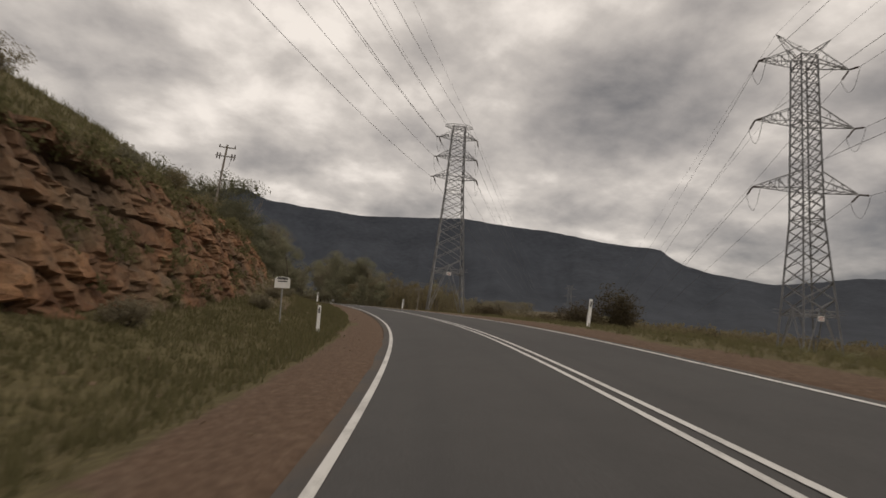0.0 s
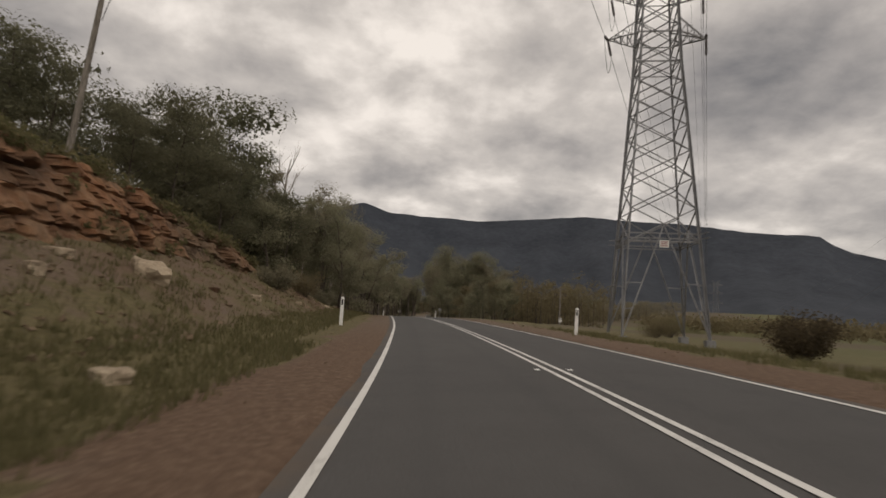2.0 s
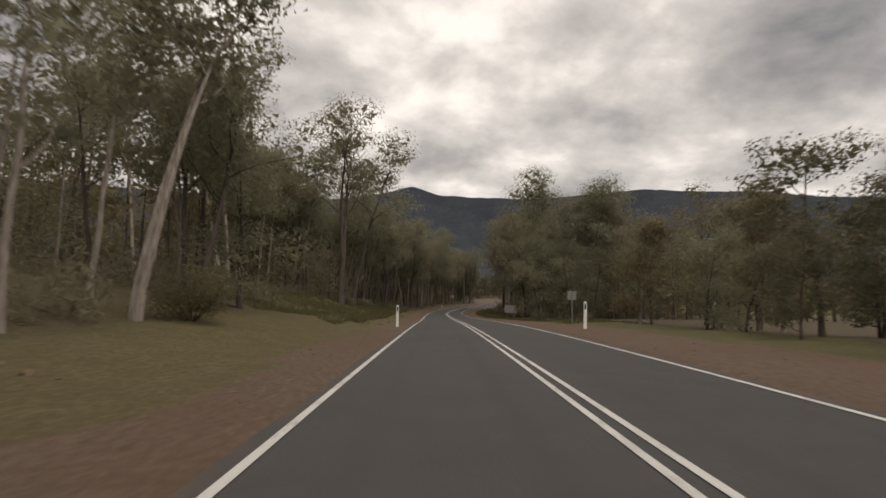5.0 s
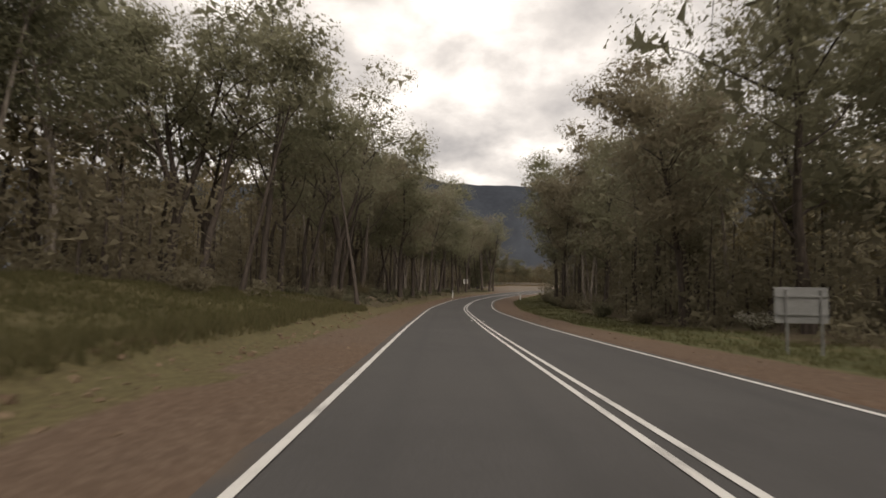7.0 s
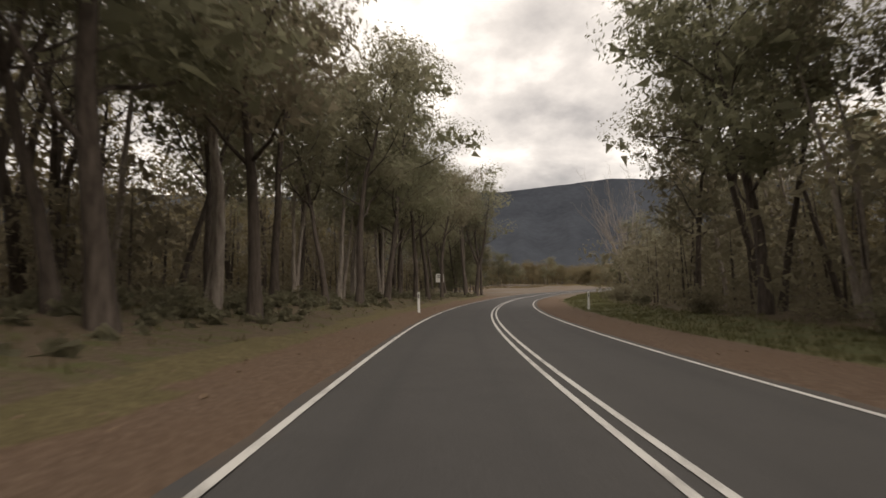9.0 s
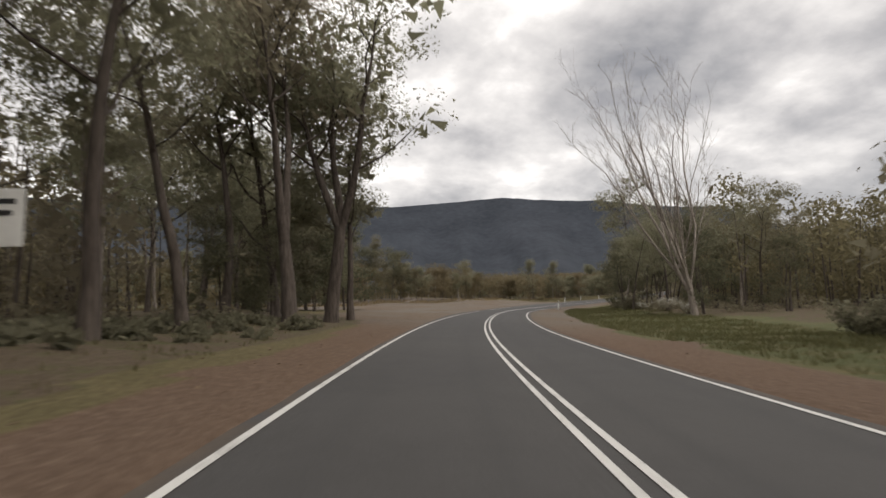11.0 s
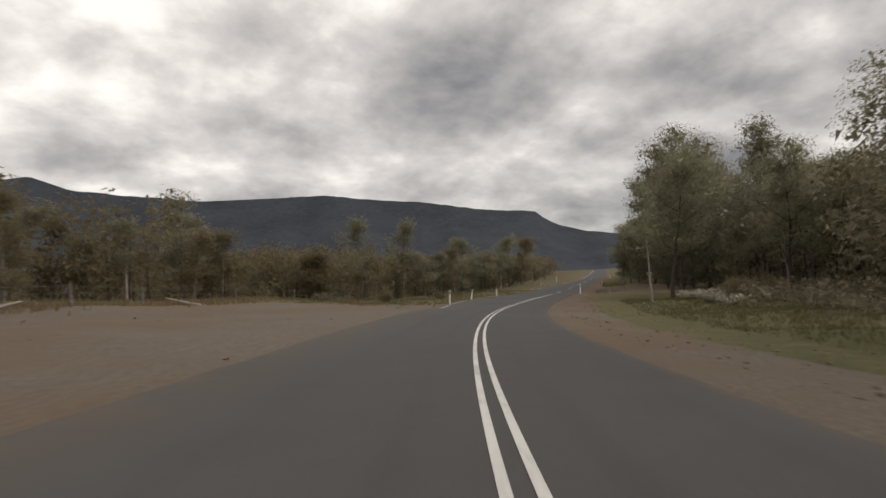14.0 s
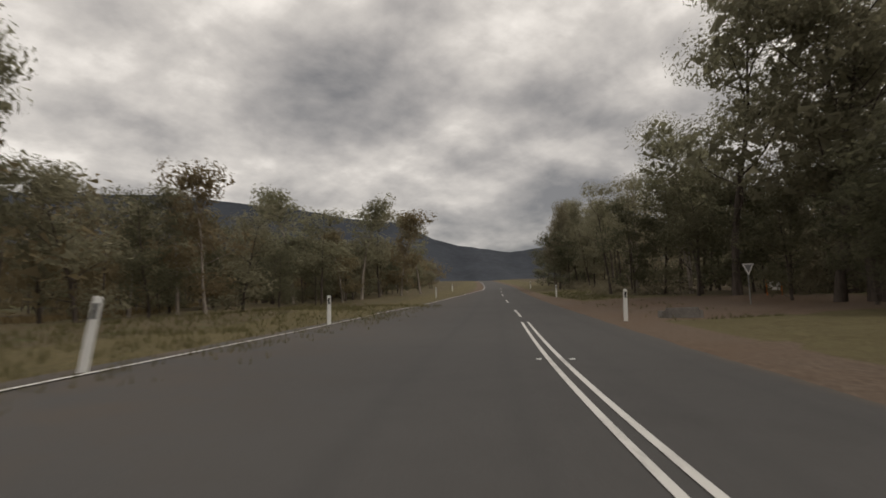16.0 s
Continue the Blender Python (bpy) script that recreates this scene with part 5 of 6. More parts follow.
def rock_face():
    s_a, s_b, ns, nv = -12.0, 86.0, 620, 60
    verts, faces, skin = [], [], []
    for i in range(ns):
        for j in range(nv):
            rim = j in (0, nv - 1) or i in (0, ns - 1)
            s, f = s_a + (s_b - s_a) * i / (ns - 1), j / (nv - 1)
            p = rock_point(s, f, 1.4 if rim else 0.0)
            verts.append(p)
            big, chip, _ = rock_block(s, p.z - level(s, -9))
            skin.append((rock_soil(s, f), 0.5 + 0.32 * big + 0.18 * chip, 0.0, 1.0))
    for i in range(ns - 1):
        for j in range(nv - 1):
            k = i * nv + j
            faces.append((k, k + 1, k + nv + 1, k + nv))
    ob = mesh_object("rock_cutting", verts, faces, M_ROCK)
    layer = ob.data.color_attributes.new("skin", "FLOAT_COLOR", "POINT")
    layer.data.foreach_set("color", np.array(skin, np.float32).ravel())
    tagged(ob, "weathered orange sandstone face cut into the hillside", "rock face", kind="structure")


rock_face()


def ledge_plants(seed, count, mat, label, low, size):
    """Grass and small brush rooted in the cracks and along the rim of the face."""
    rng, rnp = random.Random(seed), np.random.default_rng(seed)
    c, r = [], []
    for _ in range(count):
        s = -8 + 92 * rng.random()
        f = low + (1.0 - low) * rng.random() ** 0.6
        if rock_soil(s, f) < 0.35 and f < 0.85 and rng.random() < 0.85 or s > 46 and f < 0.9 and rng.random() < 0.6:
            continue
        c.append(tuple(rock_point(s, f) + Vector((0, 0, 0.12))))
        r.append(0.16 + 0.34 * rng.random() ** 2 + 0.1 * (f > 0.85))
    corners, n = leaves(rnp, np.array(c), np.array(r), len(c) * 34, size, -0.7, 0.9)
    tagged(leaf_object("ledge_plants", corners, n, mat), label, "undergrowth", kind="stuff")


ledge_plants(3, 1100, M_GRASS, "dry grass tufts rooted on the rock ledges", 0.1, 0.20)
ledge_plants(4, 420, M_LEAF_DRY, "olive scrub clinging to the rim of the rock face", 0.3, 0.14)


def boulder(seed, size, mat=None, flat=0.7):
    bm = bmesh.new()
    bmesh.ops.create_icosphere(bm, subdivisions=3, radius=1.0)
    for v in bm.verts:
        n = v.co.normalized()
        cut = max(abs(n.x * 0.9 + n.y * 0.3), abs(n.y), abs(n.z * 1.1))
        r = 0.8 / max(cut, 0.55) + 0.22 * noise.noise(n * 1.6 + Vector((seed, 0, 0))) + 0.07 * noise.noise(n * 5 + Vector((0, seed, 0)))
        v.co = Vector((n.x * r, n.y * r * 0.85, n.z * r * flat)) * size
    me = bpy.data.meshes.new("boulder")
    bm.to_mesh(me)
    bm.free()
    me.materials.append(mat or M_STONE)
    return me


stones = [boulder(k * 3.1, 1.0, M_STONE if k != 1 else M_ROCK, 0.55 + 0.12 * k) for k in range(4)]


def put_boulder(s, d, size, k=0, label="pale broken sandstone boulder lying on the grass bank", tilt=0):
    ob = new("boulder", stones[k])
    x, y = plan(s, d)
    ob.matrix_basis = pose(x, y, soil(x, y) + size * 0.12, tilt, tilt * 0.6, (s * 53) % 360) @ Matrix.Diagonal((size, size, size, 1))
    return tagged(ob, label, "boulder", "loose boulders on the bank")


put_boulder(53.3, -4.9, 0.36, 0)
put_boulder(61.5, -8.3, 0.55, 2, "large pale flat slab of rock on the slope", 24)
for k, (s, d, r) in enumerate(((27.5, -6.1, 0.14), (44, -5.4, 0.15), (46, -5.0, 0.12), (57, -8.6, 0.25), (59, -9.4, 0.3), (66, -8.0, 0.2), (70, -7.5, 0.3), (78, -7.0, 0.22), (86, -6.4, 0.3), (93, -6.2, 0.26), (100, -6.8, 0.4), (104, -6.0, 0.3),
                               (108, -7.5, 0.45), (113, -6.6, 0.5), (118, -7.2, 0.3), (160, -5.8, 0.25), (166, -6.5, 0.2), (205, -6.0, 0.2), (213, -6.6, 0.25), (36, -5.6, 0.12), (64, -5.6, 0.1), (90, 8.6, 0.12), (92, 9.2, 0.16))):
    put_boulder(s, d, r, k % 4)


def rubble(seed, count, zones, label, mat=None):
    """Loose angular stones too many to count, as one mesh."""
    rng = random.Random(seed)
    verts, faces = [], []
    for _ in range(count):
        s0, s1, d0, d1, big = rng.choice(zones)
        s, d = s0 + (s1 - s0) * rng.random(), d0 + (d1 - d0) * rng.random()
        r = big * (0.25 + rng.random() ** 2.5)
        turn = Matrix.Rotation(rng.random() * 6.283, 3, "Z") @ Matrix.Rotation(rng.gauss(0, 0.5), 3, "X")
        size = Vector((1.0, 0.55 + 0.4 * rng.random(), 0.3 + 0.35 * rng.random())) * r
        c = at(s, d, size.z * 0.35)
        base = len(verts)
        for k in range(8):
            corner = Vector(((k & 1) * 2 - 1, (k >> 1 & 1) * 2 - 1, (k >> 2) * 2 - 1)) * 0.75
            corner += Vector((rng.gauss(0, 0.2), rng.gauss(0, 0.2), rng.gauss(0, 0.2)))
            verts.append(c + turn @ Vector((corner.x * size.x, corner.y * size.y, corner.z * size.z)))
        for q in ((0, 2, 3, 1), (4, 5, 7, 6), (0, 1, 5, 4), (2, 6, 7, 3), (0, 4, 6, 2), (1, 3, 7, 5)):
            faces.append(tuple(base + k for k in q))
    ob = mesh_object("rubble", verts, faces, mat or M_SCREE)
    tagged(ob, label, "stones", kind="stuff")


rubble(5, 1100, [(84, 118, -9.5, -5.2, 0.10), (88, 112, -8.5, -5.2, 0.13)], "pale broken stones spilt down the bank below the cutting", M_STONE)
rubble(3, 3200, [(-30, 60, -9.5, -5.5, 0.06), (40, 78, -11.5, -5.5, 0.09), (78, 125, -9.0, -5.0, 0.10), (78, 118, -8.5, -5.5, 0.11)], "loose pale stones scattered over the scree slope")
rubble(4, 3600, [(150, 205, -5.0, -3.6, 0.075), (-30, 310, -4.6, -2.2, 0.045), (-30, 370, 5.6, 8.2, 0.045), (325, 412, -30, -2.8, 0.05), (366, 436, 6.0, 12, 0.06)], "small stones on the gravel shoulder")


# ---- transmission towers ----
def lattice_tower(name, m, label, height, base, waist_z, waist, top_w, arms, crown, horns, strain):
    """A four-legged lattice tower. arms: (height, half length) from the lowest up."""
    t = root(name, m, label, "transmission tower")

    def half(z):
        if z < waist_z:
            return (base + (waist - base) * z / waist_z) / 2
        return (waist + (top_w - waist) * (z - waist_z) / (height - waist_z)) / 2

    corners = ((1, 1), (-1, 1), (-1, -1), (1, -1))
    for cx, cy in corners:
        bm = bmesh.new()
        zs = [-2.5, waist_z, height]
        for a, b in zip(zs, zs[1:]):
            angle_bar(bm, (cx * half(a), cy * half(a), a), (cx * half(b), cy * half(b), b), 0.15, 0.03)
        box(bm, cx * half(-0.2), cy * half(-0.2), -0.5, 0.6, 0.6, 1.0, 0.04)
        part("leg", bm, M_STEEL, t)
    levels = [waist_z * 0.20]
    while levels[-1] < height - 0.6:
        levels.append(levels[-1] + max(0.95, 1.02 * half(levels[-1]) * (1.0 if levels[-1] < waist_z else 1.15)))
    levels[-1] = height
    def bar(bm, p, q, w):
        """A single member: its own part on a near tower, one of the bracing on a far one."""
        if strain:
            one = bmesh.new()
            angle_bar(one, p, q, w)
            part("brace", one, M_STEEL, t)
        else:
            angle_bar(bm, p, q, w)

    for k in range(4):
        (ax, ay), (bx, by) = corners[k], corners[(k + 1) % 4]
        bm = bmesh.new()
        h0, z0 = half(0), levels[0]
        h1 = half(z0)
        # The open foot bay: a tall inverted V and its ties.
        mid = ((ax + bx) / 2 * half(z0 * 1.9), (ay + by) / 2 * half(z0 * 1.9), z0 * 1.9)
        for ex, ey in ((ax, ay), (bx, by)):
            bar(bm, (ex * h0, ey * h0, 0), mid, 0.09)
            p = Vector((ex * half(z0 * 0.9), ey * half(z0 * 0.9), z0 * 0.9))
            bar(bm, p, Vector((ex * h0, ey * h0, 0)).lerp(Vector(mid), 0.48), 0.06)
            p = Vector((ex * half(z0 * 0.45), ey * half(z0 * 0.45), z0 * 0.45))
            bar(bm, p, Vector((ex * h0, ey * h0, 0)).lerp(Vector(mid), 0.25), 0.06)
        for lo, hi in zip(levels[1:], levels[2:]):
            a0, b0 = (ax * half(lo), ay * half(lo), lo), (bx * half(lo), by * half(lo), lo)
            a1, b1 = (ax * half(hi), ay * half(hi), hi), (bx * half(hi), by * half(hi), hi)
            for p, q in ((a0, b1), (b0, a1)):
                bar(bm, p, q, 0.075)
        for z in (levels[1], waist_z, *[q[0] for q in arms], height):
            bar(bm, (ax * half(z), ay * half(z), z), (bx * half(z), by * half(z), z), 0.08)
        if strain:
            bm.free()
        else:
            part("bracing", bm, M_STEEL, t)
    # The anti-climbing frame with its outriggers.
    bm = bmesh.new()
    z = levels[1] + 0.2
    for off in (0, 0.35):
        h = half(z + off)
        for k in range(4):
            (ax, ay), (bx, by) = corners[k], corners[(k + 1) % 4]
            angle_bar(bm, (ax * h, ay * h, z + off), (bx * h, by * h, z + off), 0.07)
            angle_bar(bm, (ax * h, ay * h, z + off), (ax * (h + 0.5), ay * (h + 0.5), z + off + 0.1), 0.05)
    part("climbing_guard", bm, M_STEEL, t)
    plate = part("warning_plate", box(bmesh.new(), 0, -half(z) - 0.06, z - 0.35, 0.62, 0.02, 0.5, 0.008), M_SIGN, t, "small white warning plate")
    bars = bmesh.new()
    for k in range(3):
        box(bars, 0, -half(z) - 0.075, z - 0.22 - 0.13 * k, 0.45, 0.006, 0.05)
    part("lettering", bars, M_RED, plate)
    tips = []
    for z, reach in arms:
        for side in (-1, 1):
            bm = bmesh.new()
            h = half(z)
            rise_h = 0.34 * reach if not crown else 0.20 * reach + 0.45
            tip = Vector((side * reach, 0, z))
            for cy in (1, -1):
                angle_bar(bm, (side * h, cy * h, z), tip, 0.085)
                angle_bar(bm, (side * half(z + rise_h), cy * half(z + rise_h), z + rise_h), tip, 0.075)
                for f in (0.3, 0.55, 0.78):
                    lo = Vector((side * h, cy * h, z)).lerp(tip, f)
                    hi = Vector((side * half(z + rise_h), cy * half(z + rise_h), z + rise_h)).lerp(tip, f)
                    nxt = Vector((side * h, cy * h, z)).lerp(tip, f - 0.24)
                    angle_bar(bm, lo, hi, 0.045)
                    angle_bar(bm, hi, nxt, 0.045)
            for f in (0.3, 0.55, 0.78):
                angle_bar(bm, Vector((side * h, h, z)).lerp(tip, f), Vector((side * h, -h, z)).lerp(tip, f), 0.045)
            part("crossarm", bm, M_STEEL, t)
            tips.append(tip)
    bm = bmesh.new()
    if crown:
        # A flat hexagonal frame carries the earth wires.
        r = crown
        ring = [(r, 0), (r * 0.55, 0.75), (-r * 0.55, 0.75), (-r, 0), (-r * 0.55, -0.75), (r * 0.55, -0.75)]
        for k in range(6):
            for zz in (height, height + 0.35):
                angle_bar(bm, (*ring[k], zz), (*ring[(k + 1) % 6], zz), 0.07)
            angle_bar(bm, (*ring[k], height), (*ring[k], height + 0.35), 0.05)
            angle_bar(bm, (*ring[k], height), (0, 0, height - 0.3), 0.05)
        tips += [Vector((-r, 0, height + 0.35)), Vector((r, 0, height + 0.35))]
    else:
        for side in (-1, 1):
            tip = Vector((side * horns, 0, height + 2.2))
            for cy in (1, -1):
                angle_bar(bm, (side * half(height), cy * half(height), height), tip, 0.075)
                angle_bar(bm, (0, cy * half(height), height + 0.2), tip, 0.06)
                angle_bar(bm, (side * horns * 0.55, cy * 0.3, height + 0.9), (side * half(height) * 0.4, cy * half(height), height + 0.2), 0.05)
            tips.append(tip)
    part("earth_wire_frame", bm, M_STEEL, t)
    return t, tips


def insulator(parent, a, b, r=0.10):
    """A string of porcelain discs from a towards b."""
    bm = bmesh.new()
    a, b = Vector(a), Vector(b)
    rod(bm, a, b, 0.022)
    n = max(5, int((b - a).length / 0.16))
    q = (b - a).to_track_quat("Z", "Y").to_matrix().to_4x4()
    for k in range(n):
        c = a.lerp(b, 0.12 + 0.8 * k / n)
        bmesh.ops.create_cone(bm, cap_ends=True, segments=8, radius1=r, radius2=r * 0.35, depth=0.09, matrix=Matrix.Translation(c) @ q)
    return part("insulator", bm, M_GLASSY, parent)


def wire(name, a, b, sag, r, parent=None, n=28, label="", category="cable"):
    pts = []
    for k in range(n + 1):
        f = k / n
        p = Vector(a).lerp(Vector(b), f)
        p.z -= sag * 4 * f * (1 - f)
        pts.append(p)
    verts, faces = [], []
    tube_to(verts, faces, pts, [r] * len(pts), 4)
    ob = mesh_object(name, verts, faces, M_WIRE, parent)
    if parent is None:
        tagged(ob, label or "dark power line conductor slung between towers", category, "power lines")
    return ob


def string_line(tower, tips, to_back, to_front, sags, drop):
    """Strain insulators at each arm, jumper loops, and conductors both ways."""
    m = tower.matrix_basis
    for k, tip in enumerate(tips):
        earth = k >= len(tips) - 2
        here = m @ tip
        ends = []
        for far, sag in zip((to_back, to_front), sags):
            goal = far @ tip
            way = (goal - here).normalized()
            if earth:
                ends.append(here)
            else:
                hang = here + way * 1.7 + Vector((0, 0, -drop))
                insulator(tower, tip, m.inverted() @ hang)
                ends.append(hang)
            wire("conductor", ends[-1], goal, sag * (0.6 if earth else 1.0), 0.019 if not earth else 0.012, None)
        if not earth:
            inv = m.inverted()
            wire("jumper", inv @ ends[0], inv @ ends[1], 1.9, 0.02, tower, 14)


TOWER_A = pose(50.2, 40.0, -0.9, 0, -1.2, -14)
TOWER_B = pose(26.1, 81.3, 1.0, 0, 0, -12)
tower_a, tips_a = lattice_tower("lattice_tower", TOWER_A, "tall galvanised steel lattice tower with three pairs of arms", 31.3, 3.9, 14.2, 2.0, 1.55, [(17.2, 5.6), (24.1, 5.3), (30.4, 4.9)], 0, 3.0, True)
tower_b, tips_b = lattice_tower("lattice_tower", TOWER_B, "galvanised steel lattice tower with a flat hexagonal top frame", 30.2, 5.4, 19.5, 2.7, 1.9, [(21.8, 3.5), (25.1, 3.3), (28.4, 3.1)], 2.2, 0, True)
string_line(tower_a, tips_a, pose(-25, -131, 4, 0, 0, -14), pose(653, 1104, -6, 0, 0, -28), (3, 50), 0.5)
string_line(tower_b, tips_b, pose(-75, -95, 16, 0, 0, 30), pose(640, 1120, -6, 0, 0, -28), (8, 24), 0.6)
far_tower, _ = lattice_tower("lattice_tower", pose(653, 1104, -6.5, 0, 0, -28) @ Matrix.Scale(3.0, 4), "pale far-off lattice tower in the valley", 30.0, 5.6, 13.5, 3.1, 2.5, [(16.4, 4.9), (22.8, 4.6), (28.6, 4.3)], 0, 2.7, False)


# ---- timber power poles ----
def power_pole(m, h, label):
    p = root("power_pole", m, label, "power pole")
    bm = bmesh.new()
    rod(bm, (0, 0, -1.2), (0, 0, h), 0.17, 0.11, 12)
    part("pole", bm, M_WOOD, p)
    part("crossarm", box(bmesh.new(), 0, 0.14, h - 0.30, 2.1, 0.1, 0.12, 0.015), M_WOOD, p)
    part("crossarm", box(bmesh.new(), 0, 0.14, h - 1.45, 2.5, 0.1, 0.12, 0.015), M_WOOD, p)
    for x in (-0.95, 0.0, 0.95):
        bm = bmesh.new()
        for z in (h - 0.18, h - 0.08, h + 0.02):
            bmesh.ops.create_cone(bm, cap_ends=True, segments=8, radius1=0.085, radius2=0.05, depth=0.08, matrix=Matrix.Translation((x, 0.14, z)))
        part("insulator", bm, M_GLASSY, p)
    for x in (-1.05, -0.7, 0.75, 1.1):
        bm = bmesh.new()
        box(bm, x, 0.14, h - 1.25, 0.14, 0.16, 0.34, 0.02)
        rod(bm, (x, 0.14, h - 1.85), (x, 0.14, h - 1.4), 0.07)
        part("fuse_cutout", bm, M_GLASSY, p)
    verts, faces = [], []
    tube_to(verts, faces, [Vector((0.75, 0.14, h - 1.8)), Vector((0.62, 0.2, h - 2.6)), Vector((0.3, 0.18, h - 3.1)), Vector((0.16, 0.1, h - 4.2))], [0.02] * 4, 4)
    mesh_object("down_lead", verts, faces, M_WIRE, p)
    return p


power_pole(pose(-8.0, 71.0, soil(-8.0, 71.0), -2, 3.5, -15), 11.8, "leaning grey timber power pole with two crossarms")
power_pole(pose(40.0, 150.0, soil(40.0, 150.0), 0, 1, -10), 7.5, "weathered timber power pole in the paddock")


# ---- roadside furniture ----
def guide_post(m, reflector=M_RED):
    p = root("guide_post", m, "white plastic guide post with a dark reflector", "guide post", "guide posts along the road")
    bm = bmesh.new()
    box(bm, 0, 0, 0.47, 0.125, 0.035, 1.06, 0.012)
    for v in bm.verts:
        if v.co.z > 0.9:
            v.co.z -= 1.2 * v.co.x * v.co.x * 8
        v.co.x *= 1.0 - 0.12 * max(0, v.co.z)
    part("post", bm, M_WHITE, p)
    part("reflector", box(bmesh.new(), 0, -0.020, 0.80, 0.055, 0.01, 0.19, 0.004), M_BLACK, p, "dark rectangular reflector")
    part("reflector", box(bmesh.new(), 0, 0.020, 0.80, 0.055, 0.01, 0.19, 0.004), reflector, p, "red rectangular reflector")
    return p


first_post = None
for x, y, lean, turn in ((1.95, 22.4, -1.0, 15), (13.8, 21.6, 4.0, 15), (5.6, 69.3, 0.5, 3), (16.6, 69.8, 2.0, 3), (5.5, 148.0, 0, 0), (14.9, 141.5, 1, 0), (6.3, 262.5, 0, 8), (18.1, 265.8, 1.5, 8), (51.8, 364.5, 1.0, 30),
                         (77.4, 413.8, 2.5, 43), (87.1, 423.9, 10.0, 45), (97.4, 432.0, 0.5, 48), (132.1, 460.4, 0, 50), (105.2, 423.1, 2.0, 48), (134.0, 444.5, 1.0, 50), (157.0, 481.0, 0, 50), (168.0, 471.5, 0, 50)):
    m = pose(x, y, soil(x, y) - 0.02, 0, lean, -turn) @ Matrix.Scale(1.24 if y in (413.8, 423.9) else 1.15, 4)
    if first_post is None:
        first_post = guide_post(m)
    else:
        copy_thing(first_post, m)


def board_sign(name, m, w, h, z, posts, face, label, category, bars=0, arch=False, back=False):
    """A sheet-metal sign on tube posts."""
    p = root(name, m, label, category)
    bm = bmesh.new()
    if arch:
        outline = [(-w / 2, z), (w / 2, z), (w / 2, z + h * 0.82), (w * 0.36, z + h * 0.95), (0, z + h), (-w * 0.36, z + h * 0.95), (-w / 2, z + h * 0.82)]
        f = bm.faces.new([bm.verts.new((x, -0.01, zz)) for x, zz in outline])
        made = bmesh.ops.extrude_face_region(bm, geom=[f])
        bmesh.ops.translate(bm, verts=[v for v in made["geom"] if isinstance(v, bmesh.types.BMVert)], vec=(0, 0.02, 0))
        bmesh.ops.recalc_face_normals(bm, faces=bm.faces)
    else:
        box(bm, 0, 0, z + h / 2, w, 0.02, h, 0.008)
    panel = part("panel", bm, face, p)
    for k in range(bars):
        bm = bmesh.new()
        box(bm, 0, -0.014, z + h * (0.78 - 0.2 * k), w * (0.72 - 0.1 * (k % 2)), 0.006, h * 0.09)
        part("lettering", bm, M_BLACK, panel)
    if arch:
        bm = bmesh.new()
        box(bm, 0, -0.014, z + h * 0.88, w * 0.6, 0.006, h * 0.08)
        part("emblem", bm, M_BLACK, panel)
    for x in posts:
        bm = bmesh.new()
        rod(bm, (x, 0.045, -0.5), (x, 0.045, z + h * 0.92), 0.032, None, 10)
        part("post", bm, M_ALU, p)
    if back:
        for f in (0.25, 0.75):
            part("rail", box(bmesh.new(), 0, 0.03, z + h * f, w * 0.94, 0.03, 0.06, 0.006), M_ALU, p)
    return p


def face_road(s, d, turn=0.0, lift=0.0):
    x, y = plan(s, d)
    return pose(x, y, soil(x, y) + lift, 0, 0, heading(s) + turn)


board_sign("information_sign", pose(0.5, 24.6, soil(0.5, 24.6) - 0.10, 0, -2, -12), 0.66, 0.50, 1.66, (0.0,), M_SIGN, "white roadside sign with an arched top on one post", "road sign", 2, True)
board_sign("direction_sign", pose(16.15, 184.9, soil(16.15, 184.9), 0, 0, 182), 1.43, 0.95, 0.82, (-0.5, 0.42), M_ALU, "back of a large bare aluminium sign on two posts", "road sign", 0, False, True)
board_sign("advisory_sign", pose(9.0, 298.4, soil(9.0, 298.4), 0, 0, -8), 1.05, 1.05, 1.75, (0.0,), M_SIGN, "pale square warning sign with a smaller plate below", "road sign", 2)
board_sign("marker_sign", pose(16.4, 151.0, soil(16.4, 151.0), 0, 0, 175), 0.55, 0.55, 1.5, (0.0,), M_ALU, "small grey sign seen from its back", "road sign")
board_sign("notice_board", pose(37.1, 139.7, soil(37.1, 139.7), 0, 0, -10), 0.55, 0.75, 0.6, (0.0,), M_SIGN, "small white notice board by the paddock", "notice board", 2)


